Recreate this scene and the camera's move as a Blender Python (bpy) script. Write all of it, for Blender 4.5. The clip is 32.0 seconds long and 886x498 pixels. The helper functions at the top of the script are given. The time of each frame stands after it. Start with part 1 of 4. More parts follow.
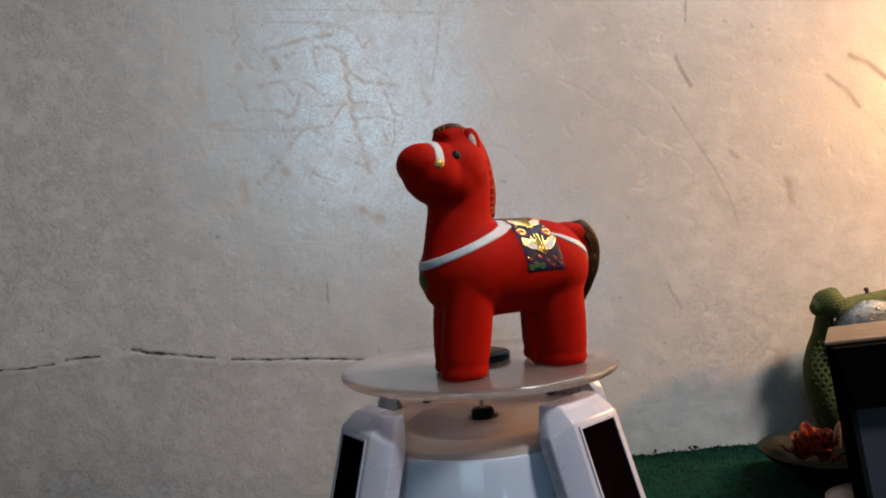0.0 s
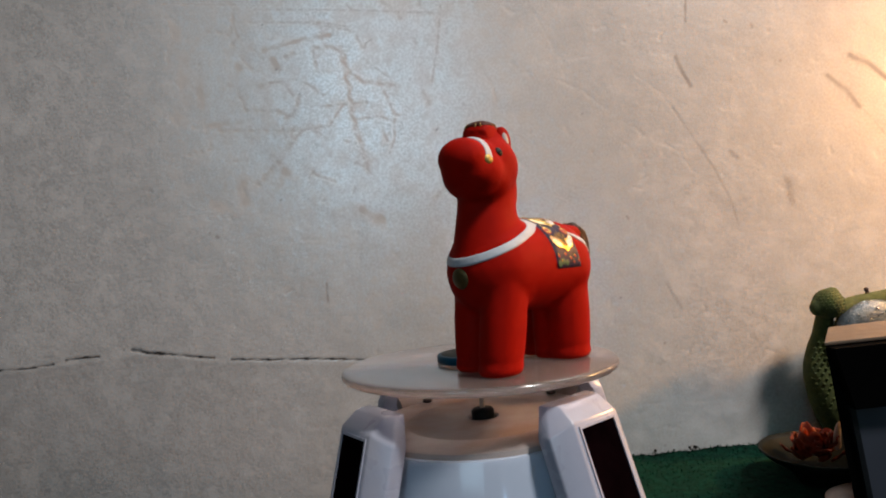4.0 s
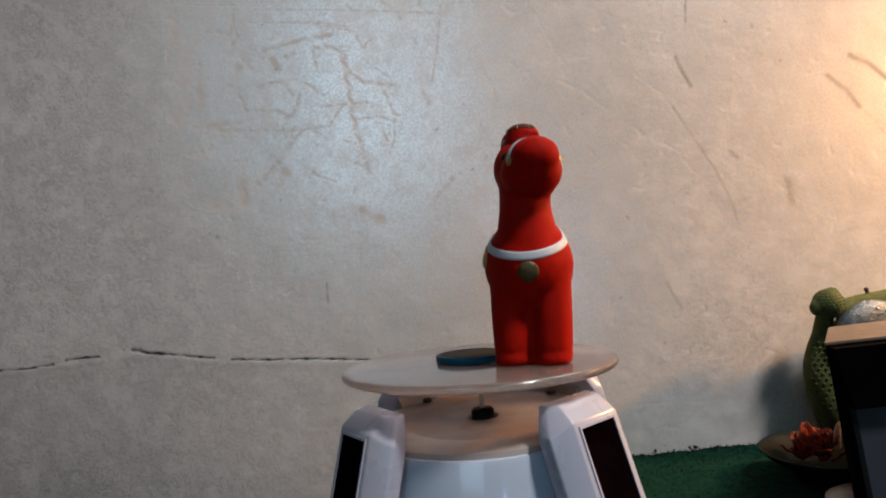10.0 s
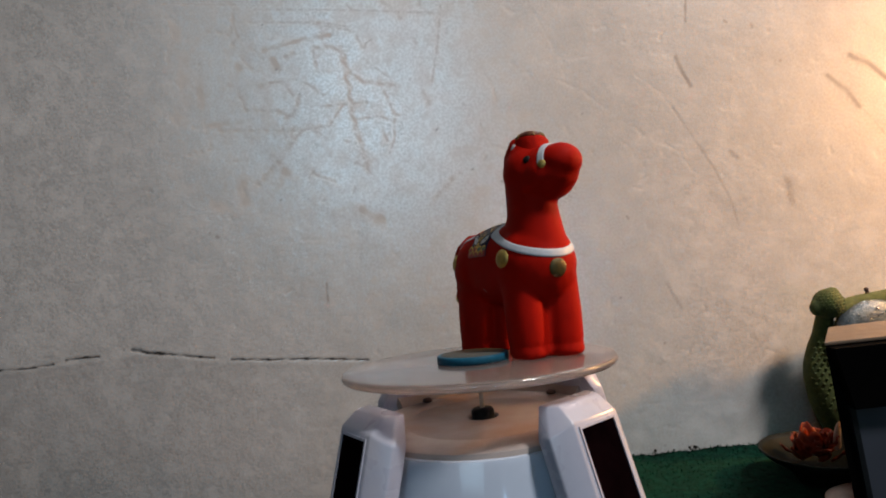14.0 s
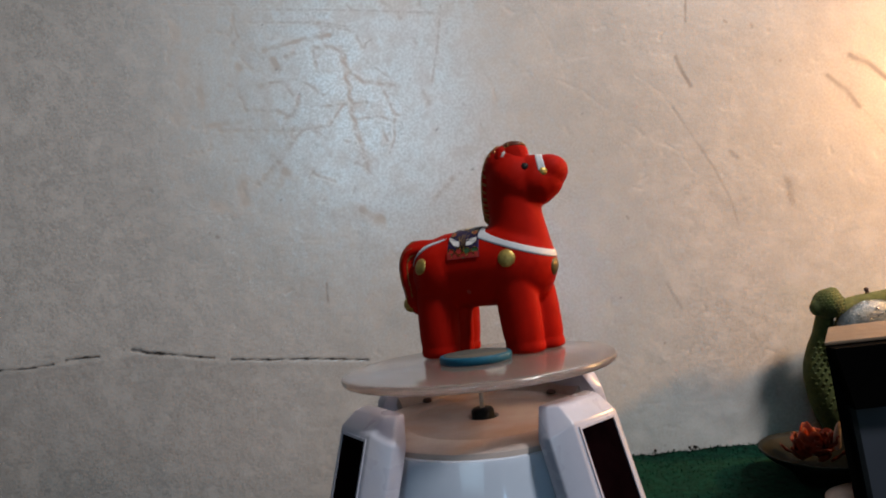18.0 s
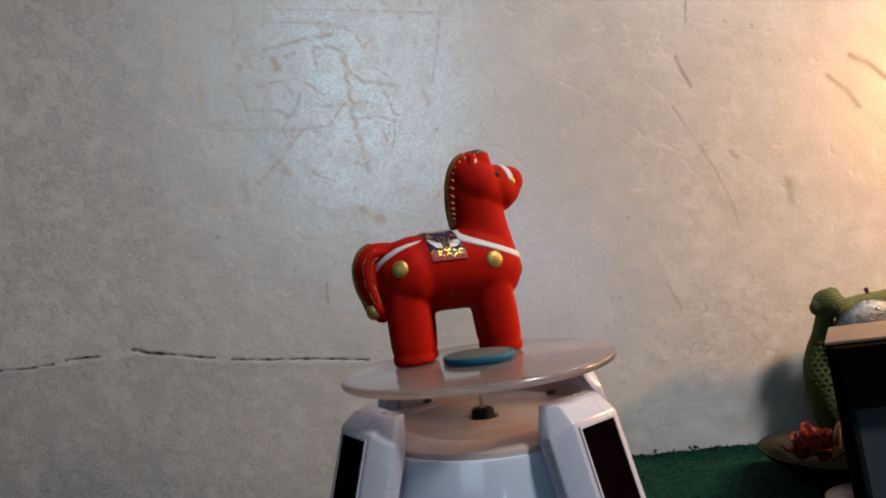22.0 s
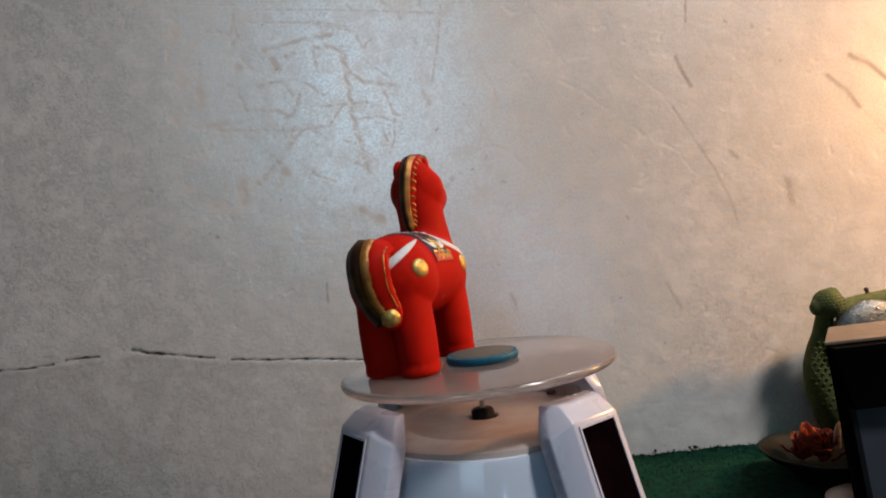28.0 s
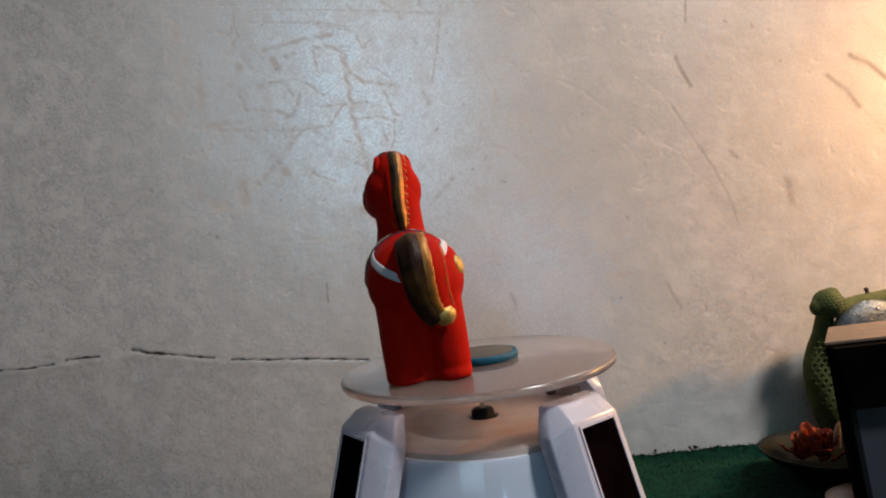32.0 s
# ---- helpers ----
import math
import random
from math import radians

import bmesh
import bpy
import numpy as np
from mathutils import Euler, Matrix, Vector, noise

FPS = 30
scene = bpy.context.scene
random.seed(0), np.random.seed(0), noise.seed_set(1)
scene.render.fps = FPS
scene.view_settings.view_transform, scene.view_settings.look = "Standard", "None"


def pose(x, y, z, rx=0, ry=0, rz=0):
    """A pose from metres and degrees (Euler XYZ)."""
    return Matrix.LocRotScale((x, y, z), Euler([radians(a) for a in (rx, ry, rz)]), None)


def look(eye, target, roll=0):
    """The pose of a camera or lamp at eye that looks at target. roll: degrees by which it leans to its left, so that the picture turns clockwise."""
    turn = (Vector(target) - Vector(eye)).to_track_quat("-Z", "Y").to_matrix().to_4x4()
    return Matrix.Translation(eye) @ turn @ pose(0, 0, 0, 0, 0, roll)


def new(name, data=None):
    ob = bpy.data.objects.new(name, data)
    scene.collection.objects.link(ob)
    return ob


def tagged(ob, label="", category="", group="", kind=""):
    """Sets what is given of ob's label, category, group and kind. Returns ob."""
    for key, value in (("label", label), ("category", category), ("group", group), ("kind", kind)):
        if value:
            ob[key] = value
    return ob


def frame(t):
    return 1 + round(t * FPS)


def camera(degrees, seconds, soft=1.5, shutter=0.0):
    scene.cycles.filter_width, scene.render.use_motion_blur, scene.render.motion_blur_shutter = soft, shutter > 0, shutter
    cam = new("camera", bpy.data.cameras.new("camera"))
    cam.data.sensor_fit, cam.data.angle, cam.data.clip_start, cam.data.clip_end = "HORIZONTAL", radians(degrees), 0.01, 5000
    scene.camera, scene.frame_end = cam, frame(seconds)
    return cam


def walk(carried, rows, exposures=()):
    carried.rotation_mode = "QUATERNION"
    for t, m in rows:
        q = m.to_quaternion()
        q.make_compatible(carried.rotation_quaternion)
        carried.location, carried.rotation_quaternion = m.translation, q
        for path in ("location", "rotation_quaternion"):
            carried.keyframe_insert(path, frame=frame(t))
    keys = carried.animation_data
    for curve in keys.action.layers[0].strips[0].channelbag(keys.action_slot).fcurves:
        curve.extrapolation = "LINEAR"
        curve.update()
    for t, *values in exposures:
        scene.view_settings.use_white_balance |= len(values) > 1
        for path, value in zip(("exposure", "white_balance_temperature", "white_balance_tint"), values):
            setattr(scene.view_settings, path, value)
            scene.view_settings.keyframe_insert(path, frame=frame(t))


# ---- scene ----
from mathutils.bvhtree import BVHTree

# ---- camera ----
cam = camera(71.6, 32.0, soft=1.9)
PLATE_Z = 0.085
EYE = look((-0.00725, -0.19246, 0.11897), (-0.00725, -0.19246 + 0.99981, 0.11897 + 0.01964), -5.74)
walk(cam, [(0.0, EYE), (32.0, EYE)])

# ---- world and lights ----
world = bpy.data.worlds.new("world")
scene.world = world
world.use_nodes = True
world.node_tree.nodes["Background"].inputs[0].default_value = (0.55, 0.6, 0.7, 1)
world.node_tree.nodes["Background"].inputs[1].default_value = 0.01


def lamp(name, eye, target, watts, size, colour):
    data = bpy.data.lights.new(name, "AREA")
    data.shape, data.size, data.energy, data.color = "DISK", size, watts, colour
    ob = new(name, data)
    ob.matrix_world = look(eye, target)
    return ob


window = lamp("window_light", (-0.265, -0.88, 0.49), (0.0, 0.1, 0.14), 1.4, 0.5, (0.48, 0.78, 1.0))
window.data.shape, window.data.size, window.data.size_y = "RECTANGLE", 0.34, 0.5
lamp("room_lamp_light", (0.82, -0.56, 1.45), (1.0, 0.12, 0.8), 41.5, 0.32, (1.0, 0.987, 0.975))
lamp("desk_lamp_light", (0.43, 0.058, 0.226), (0.10, 0.14, 0.10), 2.15, 0.026, (1.0, 0.50, 0.175))
# narrow unseen lamp, added to put the bright streak on the glossy cone
streak_lamp = lamp("cone_streak_light", (0.088, -0.60, 0.05), (0.0, 0.0, 0.05), 0.2, 0.05, (0.38, 0.68, 1.0))
streak_lamp.data.shape, streak_lamp.data.size, streak_lamp.data.size_y = "RECTANGLE", 0.022, 0.24
scene.view_settings.exposure = 0.0


# ---- materials ----
def surface(name, colour, rough=0.5, metal=0.0, vary=0.12, scale=300.0, bump=0.0, bump_scale=1500.0, stain=None, stain_scale=60.0, stain_amount=0.3, rough_vary=0.1, **sockets):
    """A worn, uneven material: a base colour that varies at two scales, with stains, uneven gloss and fine relief."""
    m = bpy.data.materials.new(name)
    m.use_nodes = True
    nt = m.node_tree
    b = nt.nodes["Principled BSDF"]
    tc = nt.nodes.new("ShaderNodeTexCoord")

    def noise_node(s, detail=4.0):
        n = nt.nodes.new("ShaderNodeTexNoise")
        n.inputs["Scale"].default_value, n.inputs["Detail"].default_value = s, detail
        nt.links.new(tc.outputs["Object"], n.inputs["Vector"])
        return n

    def ramp(src, lo, hi, a, b_):
        r = nt.nodes.new("ShaderNodeMapRange")
        r.inputs[1].default_value, r.inputs[2].default_value, r.inputs[3].default_value, r.inputs[4].default_value = lo, hi, a, b_
        nt.links.new(src, r.inputs[0])
        return r.outputs[0]

    def mix(fac, c1, c2, kind="MIX"):
        x = nt.nodes.new("ShaderNodeMix")
        x.data_type, x.blend_type = "RGBA", kind
        for sock, val in ((x.inputs[0], fac), (x.inputs[6], c1), (x.inputs[7], c2)):
            if isinstance(val, (int, float)):
                sock.default_value = val
            elif isinstance(val, tuple):
                sock.default_value = (*val, 1)
            else:
                nt.links.new(val, sock)
        return x.outputs[2]

    fine = noise_node(scale)
    dark = tuple(c * (1 - vary) for c in colour)
    light = tuple(min(1, c * (1 + vary)) for c in colour)
    col = mix(ramp(fine.outputs[0], 0.3, 0.7, 0, 1), dark, light)
    if stain:
        big = noise_node(stain_scale, 6.0)
        col = mix(ramp(big.outputs[0], 0.5, 0.75, 0, stain_amount), col, stain)
    nt.links.new(col, b.inputs["Base Color"])
    rn = noise_node(scale * 0.4)
    nt.links.new(ramp(rn.outputs[0], 0.3, 0.7, max(0.02, rough - rough_vary), min(1, rough + rough_vary)), b.inputs["Roughness"])
    b.inputs["Metallic"].default_value = metal
    if bump:
        bn = noise_node(bump_scale, 3.0)
        bp = nt.nodes.new("ShaderNodeBump")
        bp.inputs["Strength"].default_value, bp.inputs["Distance"].default_value = bump, 0.0003
        nt.links.new(bn.outputs[0], bp.inputs["Height"])
        nt.links.new(bp.outputs[0], b.inputs["Normal"])
    for key, val in sockets.items():
        b.inputs[key.replace("_", " ").title().replace("Ior", "IOR")].default_value = val
    return m


RED = surface("red_matt_paint", (0.27, 0.0042, 0.0012), 0.65, vary=0.07, scale=250, bump=0.25, bump_scale=3500, stain=(0.19, 0.003, 0.0015), stain_scale=120, stain_amount=0.25, specular_ior_level=0.04)
WHITE = surface("white_paint_band", (0.38, 0.38, 0.40), 0.55, vary=0.08, scale=900, bump=0.2, bump_scale=2500)
BLACK = surface("black_gloss_paint", (0.006, 0.005, 0.005), 0.5, vary=0.1, specular_ior_level=0.1)
GOLD = surface("gold_paint", (0.36, 0.245, 0.065), 0.46, 0.7, vary=0.25, scale=700, bump=0.35, bump_scale=2600, stain=(0.10, 0.06, 0.02), stain_scale=260, stain_amount=0.55)
OLDGOLD = surface("brushed_gold_over_brown", (0.17, 0.095, 0.02), 0.42, 0.55, vary=0.5, scale=420, bump=0.5, bump_scale=1800, stain=(0.05, 0.012, 0.008), stain_scale=170, stain_amount=0.85)
TAILGOLD = surface("dark_brown_paint_rubbed_with_gold", (0.02, 0.007, 0.003), 0.5, 0.15, vary=0.5, scale=420, bump=0.5, bump_scale=1800, stain=(0.16, 0.08, 0.015), stain_scale=150, stain_amount=0.5, specular_ior_level=0.15)
MANEGOLD = surface("yellow_gold_paint", (0.24, 0.10, 0.015), 0.45, 0.45, vary=0.4, scale=420, bump=0.5, bump_scale=1800, stain=(0.16, 0.03, 0.006), stain_scale=230, stain_amount=0.6)
CROWN = surface("brown_red_paint_rubbed_with_gold", (0.055, 0.010, 0.004), 0.5, 0.1, vary=0.5, scale=420, bump=0.4, bump_scale=1800, stain=(0.2, 0.07, 0.012), stain_scale=260, stain_amount=0.6, specular_ior_level=0.15)
CURLGOLD = surface("orange_gold_paint", (0.24, 0.09, 0.018), 0.42, 0.6, vary=0.3, scale=700, bump=0.3, bump_scale=2600, stain=(0.12, 0.02, 0.006), stain_scale=260, stain_amount=0.7)
DULLGOLD = surface("dark_dull_gold_paint", (0.075, 0.052, 0.015), 0.5, 0.5, vary=0.3, scale=600, bump=0.3, bump_scale=2200)
EARWHITE = surface("dull_white_paint", (0.351, 0.312, 0.2964), 0.6, vary=0.15, scale=900)
RIMGREY = surface("dark_grey_rim", (0.005, 0.0055, 0.007), 0.35, vary=0.1, specular_ior_level=0.15)
FOIL = surface("gold_foil", (0.78, 0.50, 0.11), 0.22, 1.0, vary=0.15, scale=900, bump=0.3, bump_scale=2500)
NAVY = surface("navy_printed_cloth", (0.014, 0.009, 0.034), 0.5, vary=0.35, scale=900, bump=0.4, bump_scale=3500, stain=(0.06, 0.02, 0.014), stain_scale=420, stain_amount=0.5, specular_ior_level=0.15)
PRINTWHITE = surface("printed_white", (0.5148, 0.4836, 0.468), 0.5, vary=0.1, scale=1200)
PRINTGREEN = surface("printed_green", (0.018, 0.06, 0.02), 0.5, vary=0.3, scale=1200)
PRINTRED = surface("printed_red", (0.26, 0.007, 0.003), 0.6, vary=0.2, scale=1200)
PLASTIC = surface("aged_white_plastic", (0.32, 0.315, 0.375), 0.32, vary=0.04, scale=120, bump=0.1, bump_scale=900, stain=(0.50, 0.42, 0.38), stain_scale=70, stain_amount=0.35)
BLUEWHITE = surface("glossy_cool_white_plastic", (0.37, 0.41, 0.49), 0.08, vary=0.03, scale=90, stain=(0.5, 0.54, 0.62), stain_scale=60, stain_amount=0.3, rough_vary=0.03)
DUSTY = surface("dusty_beige_plastic", (0.27, 0.225, 0.207), 0.5, vary=0.08, scale=160, bump=0.2, bump_scale=1200, stain=(0.24, 0.13, 0.085), stain_scale=48, stain_amount=0.9)
SOLAR = surface("dark_solar_cell", (0.0022, 0.0008, 0.0012), 0.6, vary=0.4, scale=200, rough_vary=0.05, specular_ior_level=0.0)
STEEL = surface("steel_shaft", (0.42, 0.36, 0.30), 0.35, 0.9, vary=0.15)
RUBBER = surface("black_rubber", (0.003, 0.0027, 0.0027), 0.5, vary=0.2, specular_ior_level=0.1)
ACRYLIC = surface("hazy_clear_acrylic", (0.90, 0.765, 0.73), 0.15, vary=0.03, scale=80, rough_vary=0.03, ior=1.49, transmission_weight=0.94)
COINGREY = surface("grey_foam_top", (0.07, 0.066, 0.058), 0.75, vary=0.15, scale=800, bump=0.3, bump_scale=2500, specular_ior_level=0.12)
COINBLUE = surface("teal_blue_edge", (0.006, 0.06, 0.1), 0.5, vary=0.15, scale=700, specular_ior_level=0.15)
TURF = surface("green_felt", (0.0020, 0.018, 0.0105), 0.95, vary=0.5, scale=350, bump=0.8, bump_scale=1100, stain=(0.003, 0.0155, 0.0085), stain_scale=90, stain_amount=0.6, specular_ior_level=0.05)
PLUSH = surface("olive_green_fabric", (0.046, 0.056, 0.009), 0.9, vary=0.35, scale=500, bump=0.6, bump_scale=900, stain=(0.06, 0.075, 0.015), stain_scale=90, stain_amount=0.5)
GLITTER = surface("silver_glitter_cloth", (0.085, 0.095, 0.098), 0.35, 0.3, vary=0.45, scale=1400, bump=1.0, bump_scale=1400)
BARK = surface("dark_brown_twig", (0.045, 0.018, 0.012), 0.8, vary=0.3)
SEQUIN = surface("silver_sequin", (0.62, 0.65, 0.66), 0.2, 1.0, vary=0.2, scale=900)
CARD = surface("tan_cardboard", (0.115, 0.074, 0.045), 0.75, vary=0.08, scale=500, bump=0.2, bump_scale=1500)
BOXBLACK = surface("black_coated_card", (0.001, 0.0009, 0.001), 0.7, vary=0.2, scale=120, specular_ior_level=0.01)
BOXGREY = surface("satin_grey_panel", (0.028, 0.031, 0.042), 0.4, vary=0.08, scale=60, rough_vary=0.06, specular_ior_level=0.3)
DISH = surface("dark_green_glaze", (0.005, 0.0055, 0.0035), 0.45, vary=0.3, scale=150, stain=(0.013, 0.013, 0.008), stain_scale=80, stain_amount=0.4, specular_ior_level=0.08)
PETAL = surface("dried_red_petal", (0.13, 0.012, 0.003), 0.5, vary=0.5, scale=300, bump=0.5, bump_scale=800, stain=(0.21, 0.05, 0.010), stain_scale=140, stain_amount=0.5, specular_ior_level=0.15)
SHELL = surface("pale_shell", (0.4836, 0.3588, 0.2964), 0.5, vary=0.15, scale=300)
PLASTERROOM = surface("plain_room_paint", (0.07, 0.065, 0.06), 0.8, vary=0.05, scale=3)
WOODTOP = surface("brown_table_wood", (0.06, 0.035, 0.022), 0.5, vary=0.2, scale=30)


def wall_material():
    """Off-white gloss wall paint with orange-peel relief; the marks' stains come from the mesh."""
    m = surface("scuffed_gloss_wall_paint", (0.55, 0.515, 0.49), 0.31, vary=0.05, scale=55, bump=0.0, stain=(0.43, 0.40, 0.37), stain_scale=9, stain_amount=0.5, rough_vary=0.06)
    nt = m.node_tree
    b = nt.nodes["Principled BSDF"]
    base = b.inputs["Base Color"].links[0].from_socket
    at = nt.nodes.new("ShaderNodeAttribute")
    at.attribute_name = "mark"
    sep = nt.nodes.new("ShaderNodeSeparateColor")
    nt.links.new(at.outputs["Color"], sep.inputs[0])
    last = base
    for k, colour in enumerate(((0.475, 0.442, 0.42), (0.11, 0.09, 0.085), (0.012, 0.010, 0.010))):
        x = nt.nodes.new("ShaderNodeMix")
        x.data_type = "RGBA"
        nt.links.new(sep.outputs[k], x.inputs[0])
        nt.links.new(last, x.inputs[6])
        x.inputs[7].default_value = (*colour, 1)
        last = x.outputs[2]
    nt.links.new(last, b.inputs["Base Color"])
    tc = nt.nodes["Texture Coordinate"]
    prev = None
    for s, dist, strength in ((1500.0, 0.00012, 0.5), (420.0, 0.0003, 0.2), (130.0, 0.0008, 0.16), (28.0, 0.003, 0.14)):
        n = nt.nodes.new("ShaderNodeTexNoise")
        n.inputs["Scale"].default_value, n.inputs["Detail"].default_value = s, 3.0
        nt.links.new(tc.outputs["Object"], n.inputs["Vector"])
        bp = nt.nodes.new("ShaderNodeBump")
        bp.inputs["Strength"].default_value, bp.inputs["Distance"].default_value = strength, dist
        nt.links.new(n.outputs[0], bp.inputs["Height"])
        if prev:
            nt.links.new(prev, bp.inputs["Normal"])
        prev = bp.outputs[0]
    nt.links.new(prev, b.inputs["Normal"])
    gloss = nt.nodes.new("ShaderNodeMapRange")
    gloss.inputs[2].default_value, gloss.inputs[3].default_value, gloss.inputs[4].default_value = 0.6, 1.0, 0.05
    # rubbed patches where the gloss has worn off
    wear = nt.nodes.new("ShaderNodeTexNoise")
    wear.inputs["Scale"].default_value, wear.inputs["Detail"].default_value, wear.inputs["Roughness"].default_value = 105.0, 6.0, 0.62
    nt.links.new(tc.outputs["Object"], wear.inputs["Vector"])
    worn = nt.nodes.new("ShaderNodeMapRange")
    worn.inputs[1].default_value, worn.inputs[2].default_value, worn.inputs[4].default_value = 0.47, 0.62, 0.30
    nt.links.new(wear.outputs[0], worn.inputs[0])
    most = nt.nodes.new("ShaderNodeMath")
    most.operation = "MAXIMUM"
    nt.links.new(sep.outputs[0], most.inputs[0])
    nt.links.new(worn.outputs[0], most.inputs[1])
    nt.links.new(most.outputs[0], gloss.inputs[0])
    nt.links.new(gloss.outputs[0], b.inputs["Specular IOR Level"])
    # pearly flakes
    flake = nt.nodes.new("ShaderNodeTexNoise")
    flake.inputs["Scale"].default_value, flake.inputs["Detail"].default_value = 700.0, 3.0
    nt.links.new(tc.outputs["Object"], flake.inputs["Vector"])
    shine = nt.nodes.new("ShaderNodeMapRange")
    shine.inputs[1].default_value, shine.inputs[2].default_value, shine.inputs[3].default_value, shine.inputs[4].default_value = 0.40, 0.60, 0.34, 1.0
    nt.links.new(flake.outputs[0], shine.inputs[0])
    pearl = nt.nodes.new("ShaderNodeMath")
    pearl.operation = "MULTIPLY"
    nt.links.new(gloss.outputs[0], pearl.inputs[0])
    nt.links.new(shine.outputs[0], pearl.inputs[1])
    nt.links.new(pearl.outputs[0], b.inputs["Coat Weight"])
    b.inputs["Coat Roughness"].default_value, b.inputs["Coat IOR"].default_value = 0.31, 4.0
    nt.links.new(prev, b.inputs["Coat Normal"])
    add = nt.nodes.new("ShaderNodeMath")
    add.operation, add.use_clamp = "MULTIPLY_ADD", True
    nt.links.new(sep.outputs[0], add.inputs[0])
    add.inputs[1].default_value = 0.9
    nt.links.new(b.inputs["Roughness"].links[0].from_socket, add.inputs[2])
    nt.links.new(add.outputs[0], b.inputs["Roughness"])
    return m


WALL = wall_material()


# ---- building helpers; shapes are drawn in millimetres ----
def part(name, bm, material, parent=None, label="", smooth=True, at=None):
    """Links a bmesh drawn in millimetres as one mesh object."""
    bmesh.ops.recalc_face_normals(bm, faces=bm.faces[:])
    bmesh.ops.scale(bm, vec=(0.001, 0.001, 0.001), verts=bm.verts[:])
    me = bpy.data.meshes.new(name)
    for fc in bm.faces:
        fc.smooth = smooth
    bm.to_mesh(me)
    bm.free()
    me.materials.append(material)
    ob = new(name, me)
    ob.parent = parent
    if at is not None:
        ob.matrix_basis = at
    if label:
        tagged(ob, label)
    return ob


def thing(name, label, category, at=None, group="", kind=""):
    ob = new(name)
    ob.empty_display_size = 0.01
    ob.matrix_basis = at or Matrix()
    return tagged(ob, label, category, group, kind)


def sharpen(ob, degrees=35):
    ob.data.set_sharp_from_angle(angle=radians(degrees))
    return ob


def skin(bm, rings, closed=True, cap=True):
    """Joins rings of points of one length into a surface."""
    rows = [[bm.verts.new(p) for p in r] for r in rings]
    for a, b in zip(rows, rows[1:]):
        n = len(a)
        for i in range(n if closed else n - 1):
            j = (i + 1) % n
            bm.faces.new((a[i], a[j], b[j], b[i]))
    if cap and closed:
        bm.faces.new(list(reversed(rows[0])))
        bm.faces.new(rows[-1])
    return rows


def lathe(bm, profile, n=48, centre=(0, 0)):
    skin(bm, [[(centre[0] + r * math.cos(2 * math.pi * i / n), centre[1] + r * math.sin(2 * math.pi * i / n), z) for i in range(n)] for r, z in profile])


def blob(bm, c, r, yaw=0.0, pitch=0.0, subdiv=3):
    m = Matrix.Translation(c) @ Euler((0, radians(pitch), radians(yaw))).to_matrix().to_4x4() @ Matrix.Diagonal((*r, 1))
    bmesh.ops.create_icosphere(bm, subdivisions=subdiv, radius=1.0, matrix=m)


def tube(bm, points, radii, n=16, flat=1.0, ends=True):
    """A round tube through points; flat squeezes it across."""
    pts = [Vector(p) for p in points]
    rings = []
    side = None
    for i, p in enumerate(pts):
        d = (pts[min(i + 1, len(pts) - 1)] - pts[max(i - 1, 0)]).normalized()
        ref = Vector((0, 1, 0)) if abs(d.y) < 0.9 else Vector((1, 0, 0))
        u = (ref - d * ref.dot(d)).normalized()
        v = d.cross(u)
        rings.append([p + float(radii[i]) * (flat * u * math.cos(2 * math.pi * k / n) + v * math.sin(2 * math.pi * k / n)) for k in range(n)])
        if i == 0:
            d0 = d
    if ends:
        r0, r1 = float(radii[0]), float(radii[-1])
        head = [[pts[0] + (q - pts[0]) * math.cos(a) - d0 * r0 * math.sin(a) for q in rings[0]] for a in (1.35, 0.9, 0.45)]
        tail = [[pts[-1] + (q - pts[-1]) * math.cos(a) + d * r1 * math.sin(a) for q in rings[-1]] for a in (0.45, 0.9, 1.35)]
        rings = head + rings + tail
    skin(bm, rings)


def spline(points, per=6):
    """Points along a smooth curve through those given."""
    p = [Vector(q) for q in points]
    p = [2 * p[0] - p[1], *p, 2 * p[-1] - p[-2]]
    out = []
    for a, b, c, d in zip(p, p[1:], p[2:], p[3:]):
        for i in range(per):
            t = i / per
            out.append(0.5 * (2 * b + (c - a) * t + (2 * a - 5 * b + 4 * c - d) * t * t + (3 * b - a - 3 * c + d) * t ** 3))
    return [*out, p[-2]]


def block(bm, lo, hi, bevel=0.6, segments=2):
    made = bmesh.ops.create_cube(bm, size=1.0, matrix=Matrix.Translation([(a + b) / 2 for a, b in zip(lo, hi)]) @ Matrix.Diagonal((*[b - a for a, b in zip(lo, hi)], 1)))
    if bevel:
        edges = list({e for v in made["verts"] for e in v.link_edges})
        bmesh.ops.bevel(bm, geom=edges, offset=bevel, segments=segments, profile=0.5, affect="EDGES")


# ---- the wall behind, with its dents, scuffs and crack ----
WALL_Y, WALL_TURN, WALL_X = 150.0, 0.05, 120.0


def axis_lines(lo, hi, fine_lo, fine_hi, step):
    coarse_a = np.linspace(lo, fine_lo, 16)[:-1]
    coarse_b = np.linspace(fine_hi, hi, 16)[1:]
    return np.concatenate([coarse_a, np.arange(fine_lo, fine_hi + step / 2, step), coarse_b])


